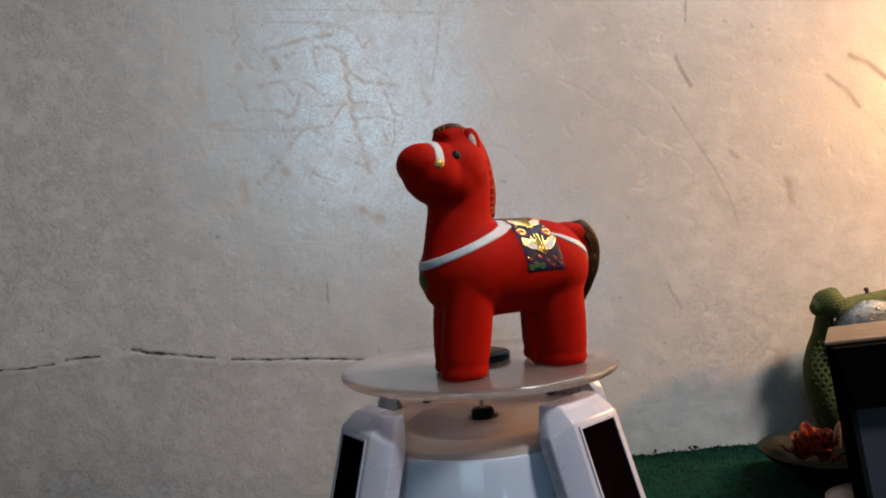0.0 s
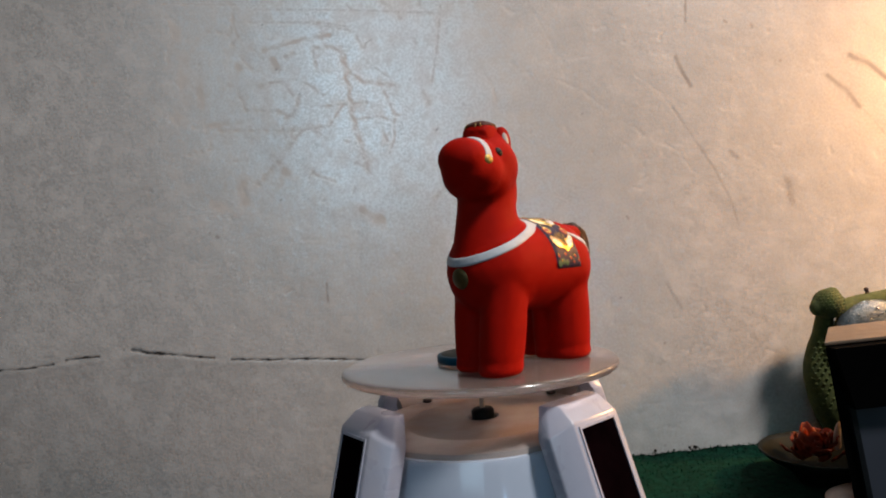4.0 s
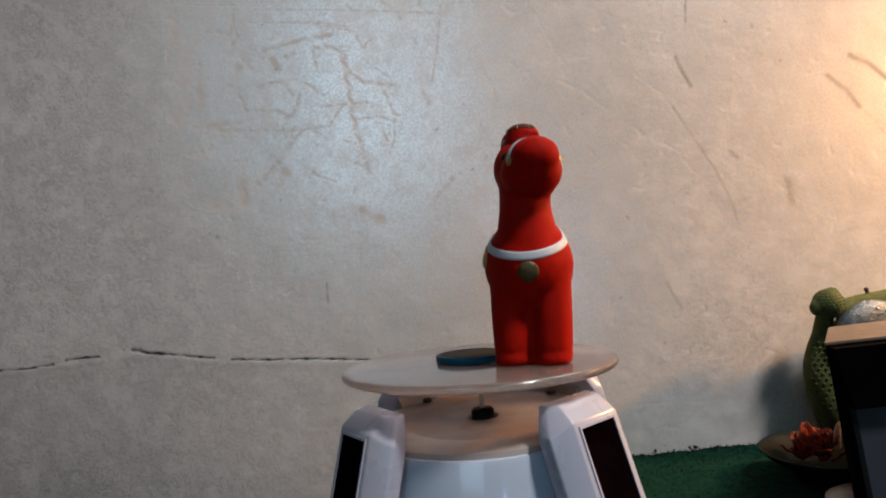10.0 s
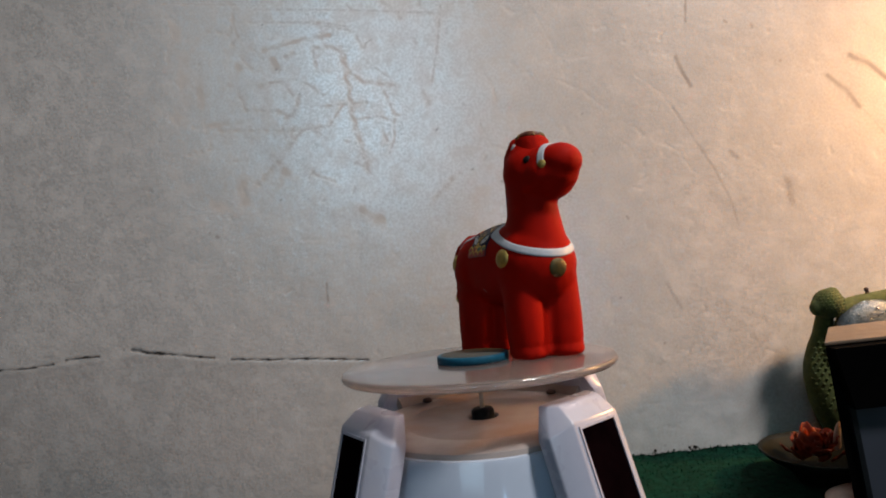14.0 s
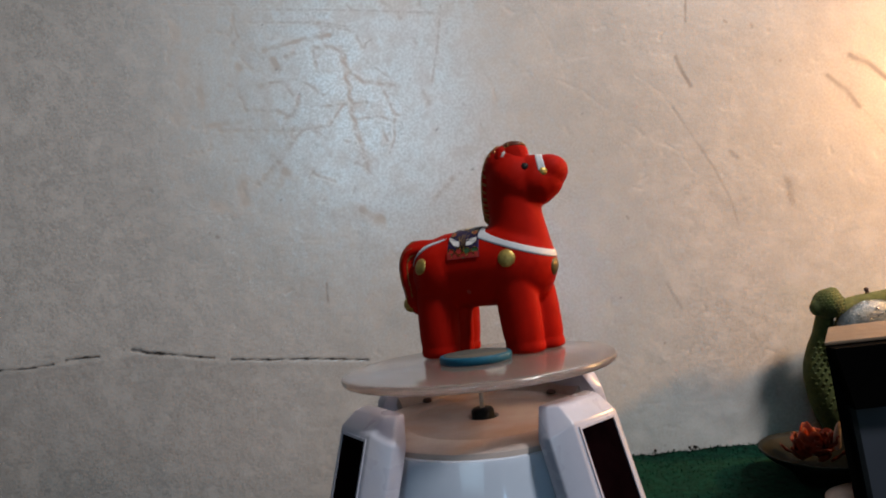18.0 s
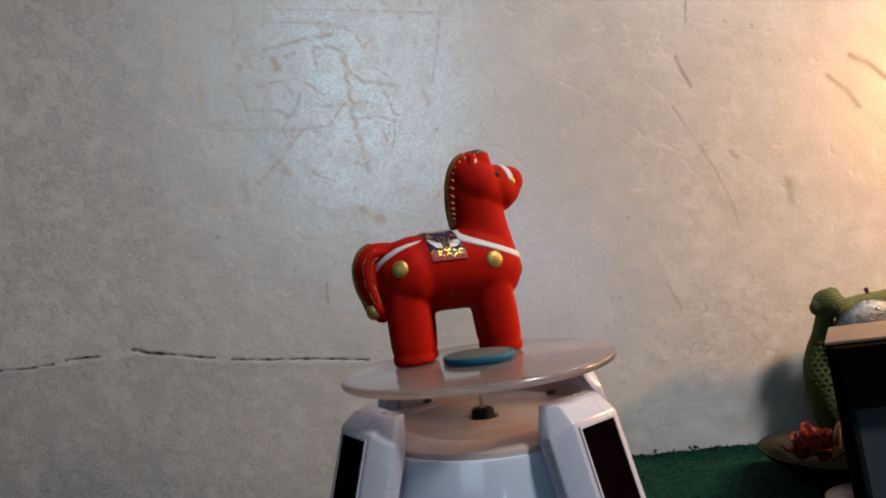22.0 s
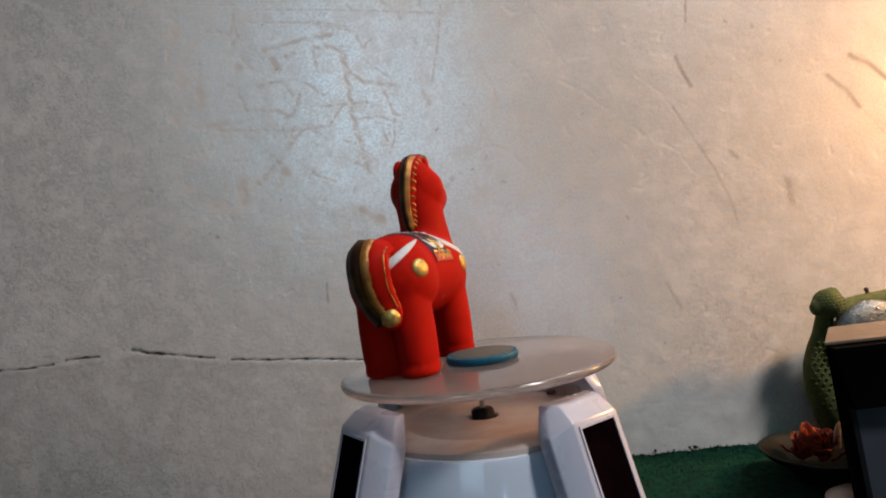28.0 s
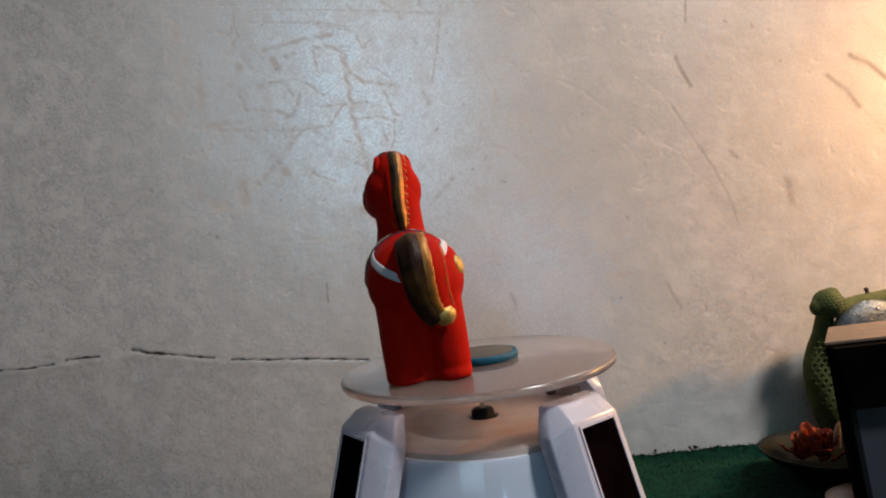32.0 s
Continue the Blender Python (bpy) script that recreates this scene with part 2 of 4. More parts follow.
def build_wall():
    xs, zs = axis_lines(-1500, 1500, -300, 300, 0.75), axis_lines(-60, 2400, -14, 315, 0.75)
    gx, gz = np.meshgrid(xs, zs)
    height = np.zeros_like(gx)
    marks = np.zeros((*gx.shape, 3))
    rng = np.random.RandomState(4)
    # slow waves of the trowel
    for _ in range(26):
        a, wl = rng.uniform(0, 6.28), rng.uniform(25, 140)
        height += 0.012 * wl / 40 * np.sin((gx * math.cos(a) + gz * math.sin(a)) * 6.28 / wl + rng.uniform(0, 6.28))

    def mark(kind, width, line):
        """One mark along a line of points: a groove, ridge, smear, pencil stroke, crack or stain."""
        width *= {"rub": 1.15, "pencil": 1.25}.get(kind, 1.0)
        pts = np.array(line, float)
        pad = width * 2.5 + 2
        i0, i1 = np.searchsorted(xs, (pts[:, 0].min() - pad, pts[:, 0].max() + pad))
        j0, j1 = np.searchsorted(zs, (pts[:, 1].min() - pad, pts[:, 1].max() + pad))
        if i0 == i1 or j0 == j1:
            return
        x, z = gx[j0:j1, i0:i1], gz[j0:j1, i0:i1]
        wob = 0.35 * width * np.sin(x * 0.9 + z * 0.7) * 0.3
        best = np.full(x.shape, 1e9)
        for (ax, az), (bx, bz) in zip(pts, pts[1:]):
            dx, dz = bx - ax, bz - az
            k = np.clip(((x - ax) * dx + (z - az) * dz) / (dx * dx + dz * dz), 0, 1)
            best = np.minimum(best, np.hypot(x - ax - k * dx, z - az - k * dz))
        d = (best + wob) / (width * 0.5)
        core = np.exp(-d * d)
        patch = 0.65 + 0.35 * np.sin(x * 0.31 + 1.7 * np.sin(z * 0.23)) 
        h, c = height[j0:j1, i0:i1], marks[j0:j1, i0:i1]
        if kind == "ridge":
            h += 0.11 * core * np.minimum(1, width / 1.6) * patch
            c[..., 0] = np.maximum(c[..., 0], 0.45 * core * patch)
            c[..., 1] = np.maximum(c[..., 1], 0.13 * core ** 3 * patch)
        elif kind == "rub":
            patch = 0.5 + 0.5 * np.sin(x * 0.83 + 2.1 * np.sin(z * 0.61) + 1.3 * np.sin(x * 2.3 + z * 1.9))
            h += 0.06 * core * patch
            c[..., 0] = np.maximum(c[..., 0], np.minimum(1, 1.15 * core) * (0.22 + 0.45 * patch))
        elif kind == "smear":
            h += 0.04 * core * patch
            c[..., 0] = np.maximum(c[..., 0], 0.85 * core * patch)
        elif kind == "pencil":
            c[..., 1] = np.maximum(c[..., 1], 0.6 * core)
            c[..., 0] = np.maximum(c[..., 0], 0.6 * core)
        elif kind == "scuff":
            c[..., 1] = np.maximum(c[..., 1], 0.48 * core)
        elif kind == "crack":
            h += 0.25 * core
            c[..., 0] = np.maximum(c[..., 0], core)
            c[..., 2] = np.maximum(c[..., 2], np.clip(2.4 * core * patch, 0, 1))
        elif kind == "lip":
            h -= 0.04 * core
        elif kind == "stain":
            c[..., 0] = np.maximum(c[..., 0], 0.40 * core)

    mark("ridge", 2.24, [(40.5, 260.8), (44.8, 255.7), (49.0, 255.8)])
    mark("ridge", 0.96, [(56.1, 256.6), (63.9, 239.4), (68.7, 224.3), (71.1, 216.0)])
    mark("ridge", 1.28, [(24.2, 227.0), (30.2, 215.9), (32.7, 199.4)])
    mark("ridge", 1.28, [(20.9, 194.3), (26.1, 182.3), (36.7, 176.3), (43.8, 167.5)])
    mark("ridge", 1.26, [(66.2, 214.9), (79.6, 206.9), (96.9, 190.5), (114.1, 175.8), (130.3, 166.7)])
    mark("ridge", 0.95, [(108.7, 213.2), (123.0, 200.4), (133.4, 181.6)])
    mark("scuff", 0.94, [(128.3, 191.8), (137.4, 174.8), (146.4, 157.3), (154.2, 138.1), (157.4, 122.6)])
    mark("ridge", 0.94, [(114.5, 179.0), (128.8, 166.9), (136.1, 154.3)])
    mark("pencil", 1.89, [(132.8, 219.4), (135.7, 211.7), (139.4, 202.3)])
    mark("pencil", 3.11, [(227.1, 209.8), (236.9, 203.0), (244.5, 194.9)])
    mark("pencil", 2.49, [(213.8, 200.0), (223.4, 190.4), (229.0, 181.0)])
    mark("scuff", 0.93, [(231.2, 178.5), (236.5, 171.6), (241.0, 163.3)])
    mark("pencil", 0.95, [(141.7, 250.9), (140.5, 238.9)])
    mark("scuff", 3.75, [(186.2, 144.8), (187.2, 131.5)])
    mark("scuff", 1.26, [(114.9, 94.8), (117.3, 88.2), (121.7, 79.6)])
    mark("scuff", 1.88, [(156.9, 163.8), (160.9, 160.2)])
    mark("scuff", 1.59, [(28.4, 97.5), (30.9, 88.6)])
    mark("ridge", 1.60, [(46.7, 226.9), (52.1, 217.2)])
    mark("ridge", 0.95, [(92.7, 181.4), (101.3, 173.1)])
    mark("ridge", 1.27, [(72.0, 225.6), (84.7, 225.7)])
    mark("ridge", 1.28, [(29.2, 181.0), (35.2, 177.2)])
    mark("pencil", 0.97, [(-75.6, 112.9), (-75.6, 102.5)])
    mark("pencil", 1.31, [(-136.8, 146.2), (-136.2, 145.5)])
    mark("pencil", 1.32, [(-234.3, 22.3), (-233.7, 21.0)])
    mark("pencil", 1.28, [(29.7, 160.7), (31.8, 159.8)])
    mark("pencil", 0.95, [(96.9, 133.7), (97.7, 132.3)])
    mark("pencil", 1.26, [(161.3, 236.7), (162.5, 235.6)])
    mark("pencil", 1.57, [(175.8, 233.1), (176.5, 231.4)])
    mark("ridge", 0.94, [(92.4, 28.7), (111.0, 28.4), (133.0, 26.7)])
    mark("ridge", 0.99, [(-206.4, 214.7), (-192.7, 214.2)])
    mark("ridge", 0.95, [(59.5, 149.8), (67.0, 145.8)])
    mark("ridge", 1.26, [(102.0, 150.0), (106.5, 148.3)])
    mark("ridge", 0.98, [(-105.7, 136.2), (-98.2, 128.2)])
    mark("ridge", 0.97, [(-37.4, 129.2), (-28.7, 118.6)])
    mark("crack", 0.89, [(-273.7, 81.0), (-256.4, 80.5), (-240.8, 81.7)])
    mark("crack", 1.11, [(-233.2, 83.3), (-223.5, 83.7), (-213.3, 83.5)])
    mark("crack", 1.46, [(-193.4, 85.6), (-183.8, 83.0), (-174.5, 81.8)])
    mark("crack", 0.97, [(-174.5, 81.8), (-157.9, 78.7), (-144.8, 76.5)])
    mark("crack", 0.87, [(-134.9, 74.9), (-111.9, 72.5), (-88.9, 71.0)])
    mark("crack", 0.87, [(-88.9, 71.0), (-72.7, 69.2), (-55.9, 67.3)])
    mark("crack", 2.00, [(-192.7, 85.5), (-188.4, 84.4)])
    mark("lip", 3.22, [(-273.9, 79.1), (-241.1, 79.4), (-213.5, 80.8), (-191.3, 82.1), (-145.0, 73.9), (-89.2, 67.8), (-47.1, 63.9)])
    mark("stain", 13.25, [(-260.6, 53.6), (-260.0, 52.6)])
    mark("stain", 8.63, [(-261.7, 98.6), (-258.4, 96.6)])
    mark("rub", 2.30, [(-69.3, 248.8), (-60.0, 248.7), (-52.9, 244.2), (-51.4, 232.9), (-43.5, 226.4), (-25.6, 222.0)])
    mark("rub", 1.82, [(-70.4, 247.3), (-69.4, 237.6), (-67.5, 232.8)])
    mark("rub", 2.98, [(-54.0, 243.4), (-51.6, 220.7), (-51.0, 205.9), (-47.3, 186.9), (-45.0, 173.9)])
    mark("rub", 1.82, [(-64.7, 258.5), (-64.2, 253.8)])
    mark("rub", 2.09, [(-116.5, 229.2), (-112.9, 217.5), (-95.1, 214.9), (-87.9, 211.1)])
    mark("rub", 2.32, [(-80.6, 221.4), (-85.1, 211.7), (-89.9, 210.3)])
    mark("rub", 1.82, [(-131.6, 207.4), (-103.8, 204.6), (-83.1, 202.0), (-64.5, 202.9)])
    mark("rub", 1.59, [(-64.4, 203.8), (-56.9, 213.1)])
    mark("rub", 1.59, [(-69.0, 214.5), (-52.2, 214.3), (-42.0, 214.1)])
    mark("rub", 2.54, [(-91.7, 191.8), (-83.3, 200.4)])
    mark("rub", 3.00, [(-112.6, 172.0), (-103.2, 179.2), (-94.9, 186.8)])
    mark("rub", 1.37, [(-92.3, 206.0), (-91.0, 199.2)])
    mark("smear", 8.92, [(-148.3, 252.5), (-147.4, 233.7), (-153.6, 217.5)])
    mark("smear", 3.34, [(-144.8, 210.9), (-118.3, 210.5)])
    mark("smear", 4.81, [(-94.3, 244.5), (-92.8, 239.7)])
    mark("smear", 4.46, [(-115.5, 243.0), (-115.0, 241.6)])
    mark("smear", 4.45, [(-108.5, 231.9), (-101.9, 230.8)])
    mark("smear", 4.79, [(-71.3, 225.0), (-70.5, 222.9)])
    mark("rub", 1.84, [(-114.6, 276.8), (-118.2, 260.3)])
    mark("rub", 1.61, [(-131.8, 265.9), (-119.9, 263.5), (-116.6, 256.4)])
    mark("rub", 1.37, [(-112.7, 268.9), (-66.2, 263.3), (-47.9, 258.4)])
    mark("rub", 1.14, [(-69.9, 263.1), (-44.5, 255.4)])
    mark("smear", 2.57, [(-99.4, 250.7), (-76.4, 254.3), (-59.4, 255.2)])
    mark("rub", 1.38, [(-158.8, 285.2), (-113.3, 279.6)])
    mark("rub", 1.13, [(-102.7, 275.3), (-46.9, 268.2), (4.0, 260.3)])
    mark("rub", 1.35, [(5.3, 264.1), (1.0, 240.4), (-4.7, 218.9)])
    mark("rub", 2.97, [(-9.6, 215.9), (-6.7, 209.1)])
    mark("rub", 1.58, [(-32.2, 220.5), (-27.2, 205.8), (-21.8, 203.6)])
    mark("rub", 1.36, [(-27.5, 202.3), (-28.7, 190.4), (-32.0, 183.6)])
    mark("rub", 1.13, [(-51.1, 205.0), (-34.7, 205.1), (-28.6, 201.4)])
    mark("rub", 1.36, [(-78.3, 176.5), (-64.1, 170.4)])
    mark("rub", 1.81, [(-52.9, 180.0), (-46.6, 177.7)])
    mark("rub", 3.67, [(-72.4, 199.5), (-71.5, 198.7)])
    mark("smear", 5.50, [(-93.9, 179.2), (-91.2, 176.9)])
    mark("smear", 6.63, [(-118.7, 174.3), (-118.8, 163.1)])
    mark("smear", 3.67, [(-41.6, 238.9), (-39.8, 237.1)])
    mark("rub", 1.14, [(-127.0, 189.4), (-114.7, 188.0)])
    mark("smear", 7.39, [(-135.7, 164.9), (-121.1, 159.7)])
    mark("smear", 5.46, [(-50.8, 152.3), (-40.6, 145.8)])
    mark("rub", 1.36, [(-57.8, 193.6), (-50.9, 191.2)])
    mark("rub", 1.14, [(-82.2, 231.8), (-74.9, 228.0), (-66.4, 220.8)])
    mark("smear", 6.34, [(-151.9, 275.6), (-149.3, 264.0)])
    mark("smear", 4.83, [(-140.1, 238.6), (-137.9, 223.3)])
    mark("rub", 1.59, [(-44.7, 253.4), (-41.6, 245.5)])
    mark("rub", 1.13, [(-35.5, 233.6), (-28.6, 227.3)])
    # fine rubbed strokes over the scribbled stretch
    for _ in range(16):
        x, z, a, ln = rng.uniform(-165, -5), rng.uniform(150, 268), rng.choice((0.1, 1.5, 2.2)) + rng.normal(0, 0.35), rng.uniform(2, 11)
        bend = rng.normal(0, 0.4)
        mid = (x + ln * math.cos(a), z + ln * math.sin(a))
        mark("rub" if rng.rand() < 0.5 else "smear", rng.uniform(0.8, 2.4), [(x, z), mid, (mid[0] + ln * 0.7 * math.cos(a + bend), mid[1] + ln * 0.7 * math.sin(a + bend))])
    # scattered small dents and specks
    for _ in range(420):
        x, z, a, ln = rng.uniform(-290, 290), rng.uniform(4, 310), rng.uniform(0, 3.14), rng.uniform(0.3, 2.2) ** 2
        mark("ridge", rng.uniform(0.7, 2.6), [(x, z), (x + ln * math.cos(a), z + ln * math.sin(a))])
    for _ in range(22):
        x, z = rng.uniform(-290, 290), rng.uniform(4, 310)
        mark("pencil", rng.uniform(0.8, 1.3), [(x, z), (x + 0.4, z + 0.3)])

    # a slight backward lean, added to darken below the crack, fading towards its end
    crack_z = np.interp(gx, [-273.9, -213.5, -191.3, -145.0, -89.2, -47.1], [79.1, 80.8, 82.1, 73.9, 67.8, 63.9])
    lean = np.tan(np.radians(np.interp(gx, [-260, -180, -60, 60], [6.0, 3.2, 1.6, 0.0])))
    height = height + lean * np.clip(crack_z - gz, 0, 90)
    gy = WALL_Y - WALL_TURN * (gx - WALL_X) + height
    nz, nx = gx.shape
    front = np.stack([gx, gy, gz], -1).reshape(-1, 3)
    back = np.array([(x, WALL_Y - WALL_TURN * (x - WALL_X) + 100, z) for x, z in ((-1500, -60), (1500, -60), (1500, 2400), (-1500, 2400))])
    co = np.concatenate([front, back]) * 0.001
    i = np.arange(nz * nx).reshape(nz, nx)
    quads = np.stack([i[:-1, :-1], i[:-1, 1:], i[1:, 1:], i[1:, :-1]], -1).reshape(-1, 4)
    b = nz * nx
    rim = np.array([(b + 1, b, b + 3, b + 2), (0, nx - 1, b + 1, b), (nx - 1, b - 1, b + 2, b + 1), (b - 1, b - nx, b + 3, b + 2), (b - nx, 0, b, b + 3)])
    quads = np.concatenate([quads, rim])
    me = bpy.data.meshes.new("wall_back")
    me.vertices.add(len(co))
    me.vertices.foreach_set("co", co.ravel())
    me.loops.add(quads.size)
    me.loops.foreach_set("vertex_index", quads.ravel().astype(np.int32))
    me.polygons.add(len(quads))
    me.polygons.foreach_set("loop_start", np.arange(0, quads.size, 4, dtype=np.int32))
    me.polygons.foreach_set("use_smooth", np.ones(len(quads), bool))
    me.update(calc_edges=True)
    at = me.attributes.new("mark", "FLOAT_COLOR", "POINT")
    rgba = np.ones((len(co), 4))
    rgba[: b, :3] = marks.reshape(-1, 3)
    rgba[b:, :3] = 0
    at.data.foreach_set("color", rgba.ravel())
    me.materials.append(WALL)
    ob = new("wall_back", me)
    return tagged(ob, "scuffed off-white painted wall with dents and a long crack", "wall", kind="structure")


build_wall()


# ---- table, felt mat and the closed room ----
def build_room():
    bm = bmesh.new()
    block(bm, (-900, -1200, -60), (900, 108, -12), 2)
    sharpen(part("table_top", bm, WOODTOP, None))
    tagged(bpy.data.objects["table_top"], "plain brown wooden table top under the mat", "table", kind="structure")
    # unseen surfaces added to close the room, dark to keep fill light low
    for name, lo, hi in (("wall_left", (-1700, -2600, -800), (-1600, 300, 2400)), ("wall_right", (1600, -2600, -800), (1700, 300, 2400)),
                         ("wall_front", (-1700, -2700, -800), (1700, -2600, 2400)), ("wall_lower", (-1600, 260, -800), (1600, 330, -62)),
                         ("ceiling", (-1700, -2700, 2402), (1700, 420, 2500)), ("floor", (-1700, -2700, -900), (1700, 420, -802))):
        bm = bmesh.new()
        block(bm, lo, hi, 0)
        tagged(part(name, bm, PLASTERROOM, None, smooth=False), "plain dark painted surface closing the room out of view", "wall" if "wall" in name else name, kind="structure")


build_room()


def build_mat():
    """The felt: an uneven sheet with a ragged far edge and tufts."""
    rng = random.Random(3)
    bm = bmesh.new()
    nx, ny = 150, 70
    rows = []
    for j in range(ny + 1):
        row = []
        for i in range(nx + 1):
            x = -42 + 442 * i / nx
            y0, y1 = -160, WALL_Y - WALL_TURN * (x - WALL_X) - 1.0 + 1.0 * noise.noise((x * 0.12, 3, 0))
            y = y0 + (y1 - y0) * (j / ny) ** 0.8
            z = 0.8 * noise.noise((x * 0.03, y * 0.03, 0)) + 0.5 * noise.noise((x * 0.2, y * 0.2, 5))
            z += 1.6 * max(0, 1 - (y1 - y) / 5) * (0.4 + noise.noise((x * 0.15, 0, 2)))
            row.append(bm.verts.new((x, y, z + 0.9)))
        rows.append(row)
    for a, b in zip(rows, rows[1:]):
        for i in range(nx):
            bm.faces.new((a[i], a[i + 1], b[i + 1], b[i]))
    mat = part("felt_mat", bm, TURF)
    mod = mat.modifiers.new("thickness", "SOLIDIFY")
    mod.thickness, mod.offset = 0.0105, 1
    tagged(mat, "dark green fuzzy felt mat lying against the wall", "mat")
    bm = bmesh.new()
    for _ in range(9000):
        x = rng.uniform(40, 330)
        y1 = WALL_Y - WALL_TURN * (x - WALL_X) - 1.0
        y = y1 - 125 * rng.random() ** 1.6
        z = 0.8 * noise.noise((x * 0.03, y * 0.03, 0)) + 0.9 + 1.2 * max(0, 1 - (y1 - y) / 5)
        a, w, h = rng.uniform(0, 6.28), rng.uniform(0.25, 0.6), rng.uniform(0.3, 1.1)
        lean = (rng.uniform(-1, 1), rng.uniform(-1, 1))
        vs = [bm.verts.new(q) for q in ((x - w * math.cos(a), y - w * math.sin(a), z - 0.5), (x + w * math.cos(a), y + w * math.sin(a), z - 0.5), (x + lean[0], y + lean[1], z + h))]
        bm.faces.new(vs)
    tagged(part("felt_fibre", bm, TURF, mat, smooth=False), kind="stuff")
    bm = bmesh.new()
    for x, y, r in ((98, 149, 0.9), (117, 149, 0.8), (119.5, 148.5, 1.0), (121, 149, 0.7), (108, 148, 0.6), (132, 147.6, 0.6)):
        blob(bm, (x, y - 1, 2.6 + r), (r, r, r), subdiv=1)
    tagged(part("felt_crumb", bm, RUBBER, mat, "small dark crumbs along the mat's edge"), kind="stuff")


build_mat()


# ---- solar turntable ----
turntable = thing("solar_turntable", "aged white plastic solar display turntable with four panelled legs", "turntable", pose(0, 0, 0))


def build_turntable():
    # round deck with a bevelled rim, above a glossy cone
    bm = bmesh.new()
    lathe(bm, [(4.3, 66.0), (4.3, 69.3), (5.0, 69.8), (23.2, 69.8), (23.7, 69.6), (24.4, 69.6), (24.9, 69.75), (34.4, 69.6), (35.3, 69.2), (35.6, 68.5), (36.0, 67.0), (33, 65.0), (5, 64)], 72)
    sharpen(part("deck", bm, DUSTY, turntable, "dusty beige round deck stained with rust"))
    bm = bmesh.new()
    lathe(bm, [(20, 67.0), (35.8, 67.9), (36.7, 67.7), (37.2, 66.6), (41.7, 43), (47.5, 12), (49, 4), (49, 0), (20, 0)], 72)
    sharpen(part("cone", bm, BLUEWHITE, turntable, "glossy bluish white tapered body"))
    bm = bmesh.new()
    lathe(bm, [(3.1, 66.0), (3.5, 66.3), (3.55, 71.6), (3.0, 72.3), (1.0, 72.5)], 24)
    part("bush", bm, RUBBER, turntable, "black rubber bush")
    bm = bmesh.new()
    lathe(bm, [(0.75, 66), (0.75, 81)], 16)
    part("shaft", bm, STEEL, turntable, "thin steel shaft")
    bm = bmesh.new()
    arc = [radians(a) for a in np.linspace(24, 140, 40)]
    skin(bm, [[(r * math.cos(a), r * math.sin(a), z) for r, z in ((34.8, 69.0), (35.2, 70.5), (38.6, 75.6), (40.0, 75.6), (40.6, 74.6), (37.0, 68.5))] for a in arc])
    sharpen(part("deck_rim", bm, DUSTY, turntable))
    for x, y in ((-18.1, 26.0), (24.8, 20.0)):
        bm = bmesh.new()
        lathe(bm, [(0.6, 69.9), (1.5, 69.95), (1.7, 70.5), (1.2, 71.2), (0.5, 71.4)], 16, (x, y))
        part("screw", bm, BARK, turntable, "rusty screw head")

    # a leg: an upright that spreads outward, with broad chamfers beside its outer face, drawn along +x
    lean, reach, top = 0.30, 43.83, 75.76

    def out_at(z):
        return reach + (top - z) * lean

    def ring(z, drop):
        """Six corners round the leg; the chamfer's and the inner corners lie lower by drop."""
        a, b = z - drop, z - 1.2 * drop
        return [(out_at(b) - 8.7, -13.8, b), (out_at(a) - 4.45, -13.8, a), (out_at(z), -8.32, z), (out_at(z), 8.32, z), (out_at(a) - 4.45, 13.8, a), (out_at(b) - 8.7, 13.8, b)]

    for az in (-51.8, -144.8, 127, 36):
        at = pose(0, 0, 0, 0, 0, az)
        bm = bmesh.new()
        head = [(33.5, -9.6, 79.34), (36.2, -9.6, 79.34), (39.15, -7.94, 79.34), (39.15, 7.94, 79.34), (36.2, 9.6, 79.34), (33.5, 9.6, 79.34)]
        skin(bm, [ring(0, 0), ring(top, 3.14), head])
        bmesh.ops.bevel(bm, geom=[e for e in bm.edges], offset=0.55, segments=2, profile=0.5, affect="EDGES")
        leg = sharpen(part("leg", bm, PLASTIC, turntable, at=at), 25)

        # the cell lies in the leaning outer face, inside a thin rim
        def face_point(s, h, out):
            return (out_at(h) + out, s, h + out * lean)

        bm = bmesh.new()
        skin(bm, [[face_point(s, h, o) for s, h in ((-6.4, 73.9), (6.4, 73.9), (6.4, 8), (-6.4, 8))] for o in (-0.8, 0.1)])
        part("solar_panel", bm, SOLAR, leg, "dark maroon solar cell", smooth=False)
        bm = bmesh.new()
        for s0, s1, h0, h1 in ((-7.0, -6.45, 7, 74.6), (6.45, 7.0, 7, 74.6), (-6.4, 6.4, 73.95, 74.6), (-6.4, 6.4, 7, 7.95)):
            skin(bm, [[face_point(s, h, o) for s, h in ((s0, h1), (s1, h1), (s1, h0), (s0, h0))] for o in (-0.5, 0.35)])
        part("panel_rim", bm, PLASTIC, leg, smooth=False)

    # the turning plate, drawn round its own centre
    bm = bmesh.new()
    edge = [(42.4 - 1.25 * (1 - math.cos(a)), -1.25 + 1.25 * math.sin(a)) for a in np.linspace(-1.57, 1.57, 9)]
    lathe(bm, [(1.0, -2.5), *edge, (1.0, 0.0)], 128, (0.25, -0.15))
    plate = part("plate", bm, ACRYLIC, turntable, "round hazy clear acrylic plate with a rounded rim")
    bm = bmesh.new()
    lathe(bm, [(2.2, -4.6), (2.8, -4.2), (2.9, -3.0), (4.4, -2.6)], 24)
    part("plate_hub", bm, STEEL, plate, "dark metal hub under the plate")
    return plate


plate = build_turntable()

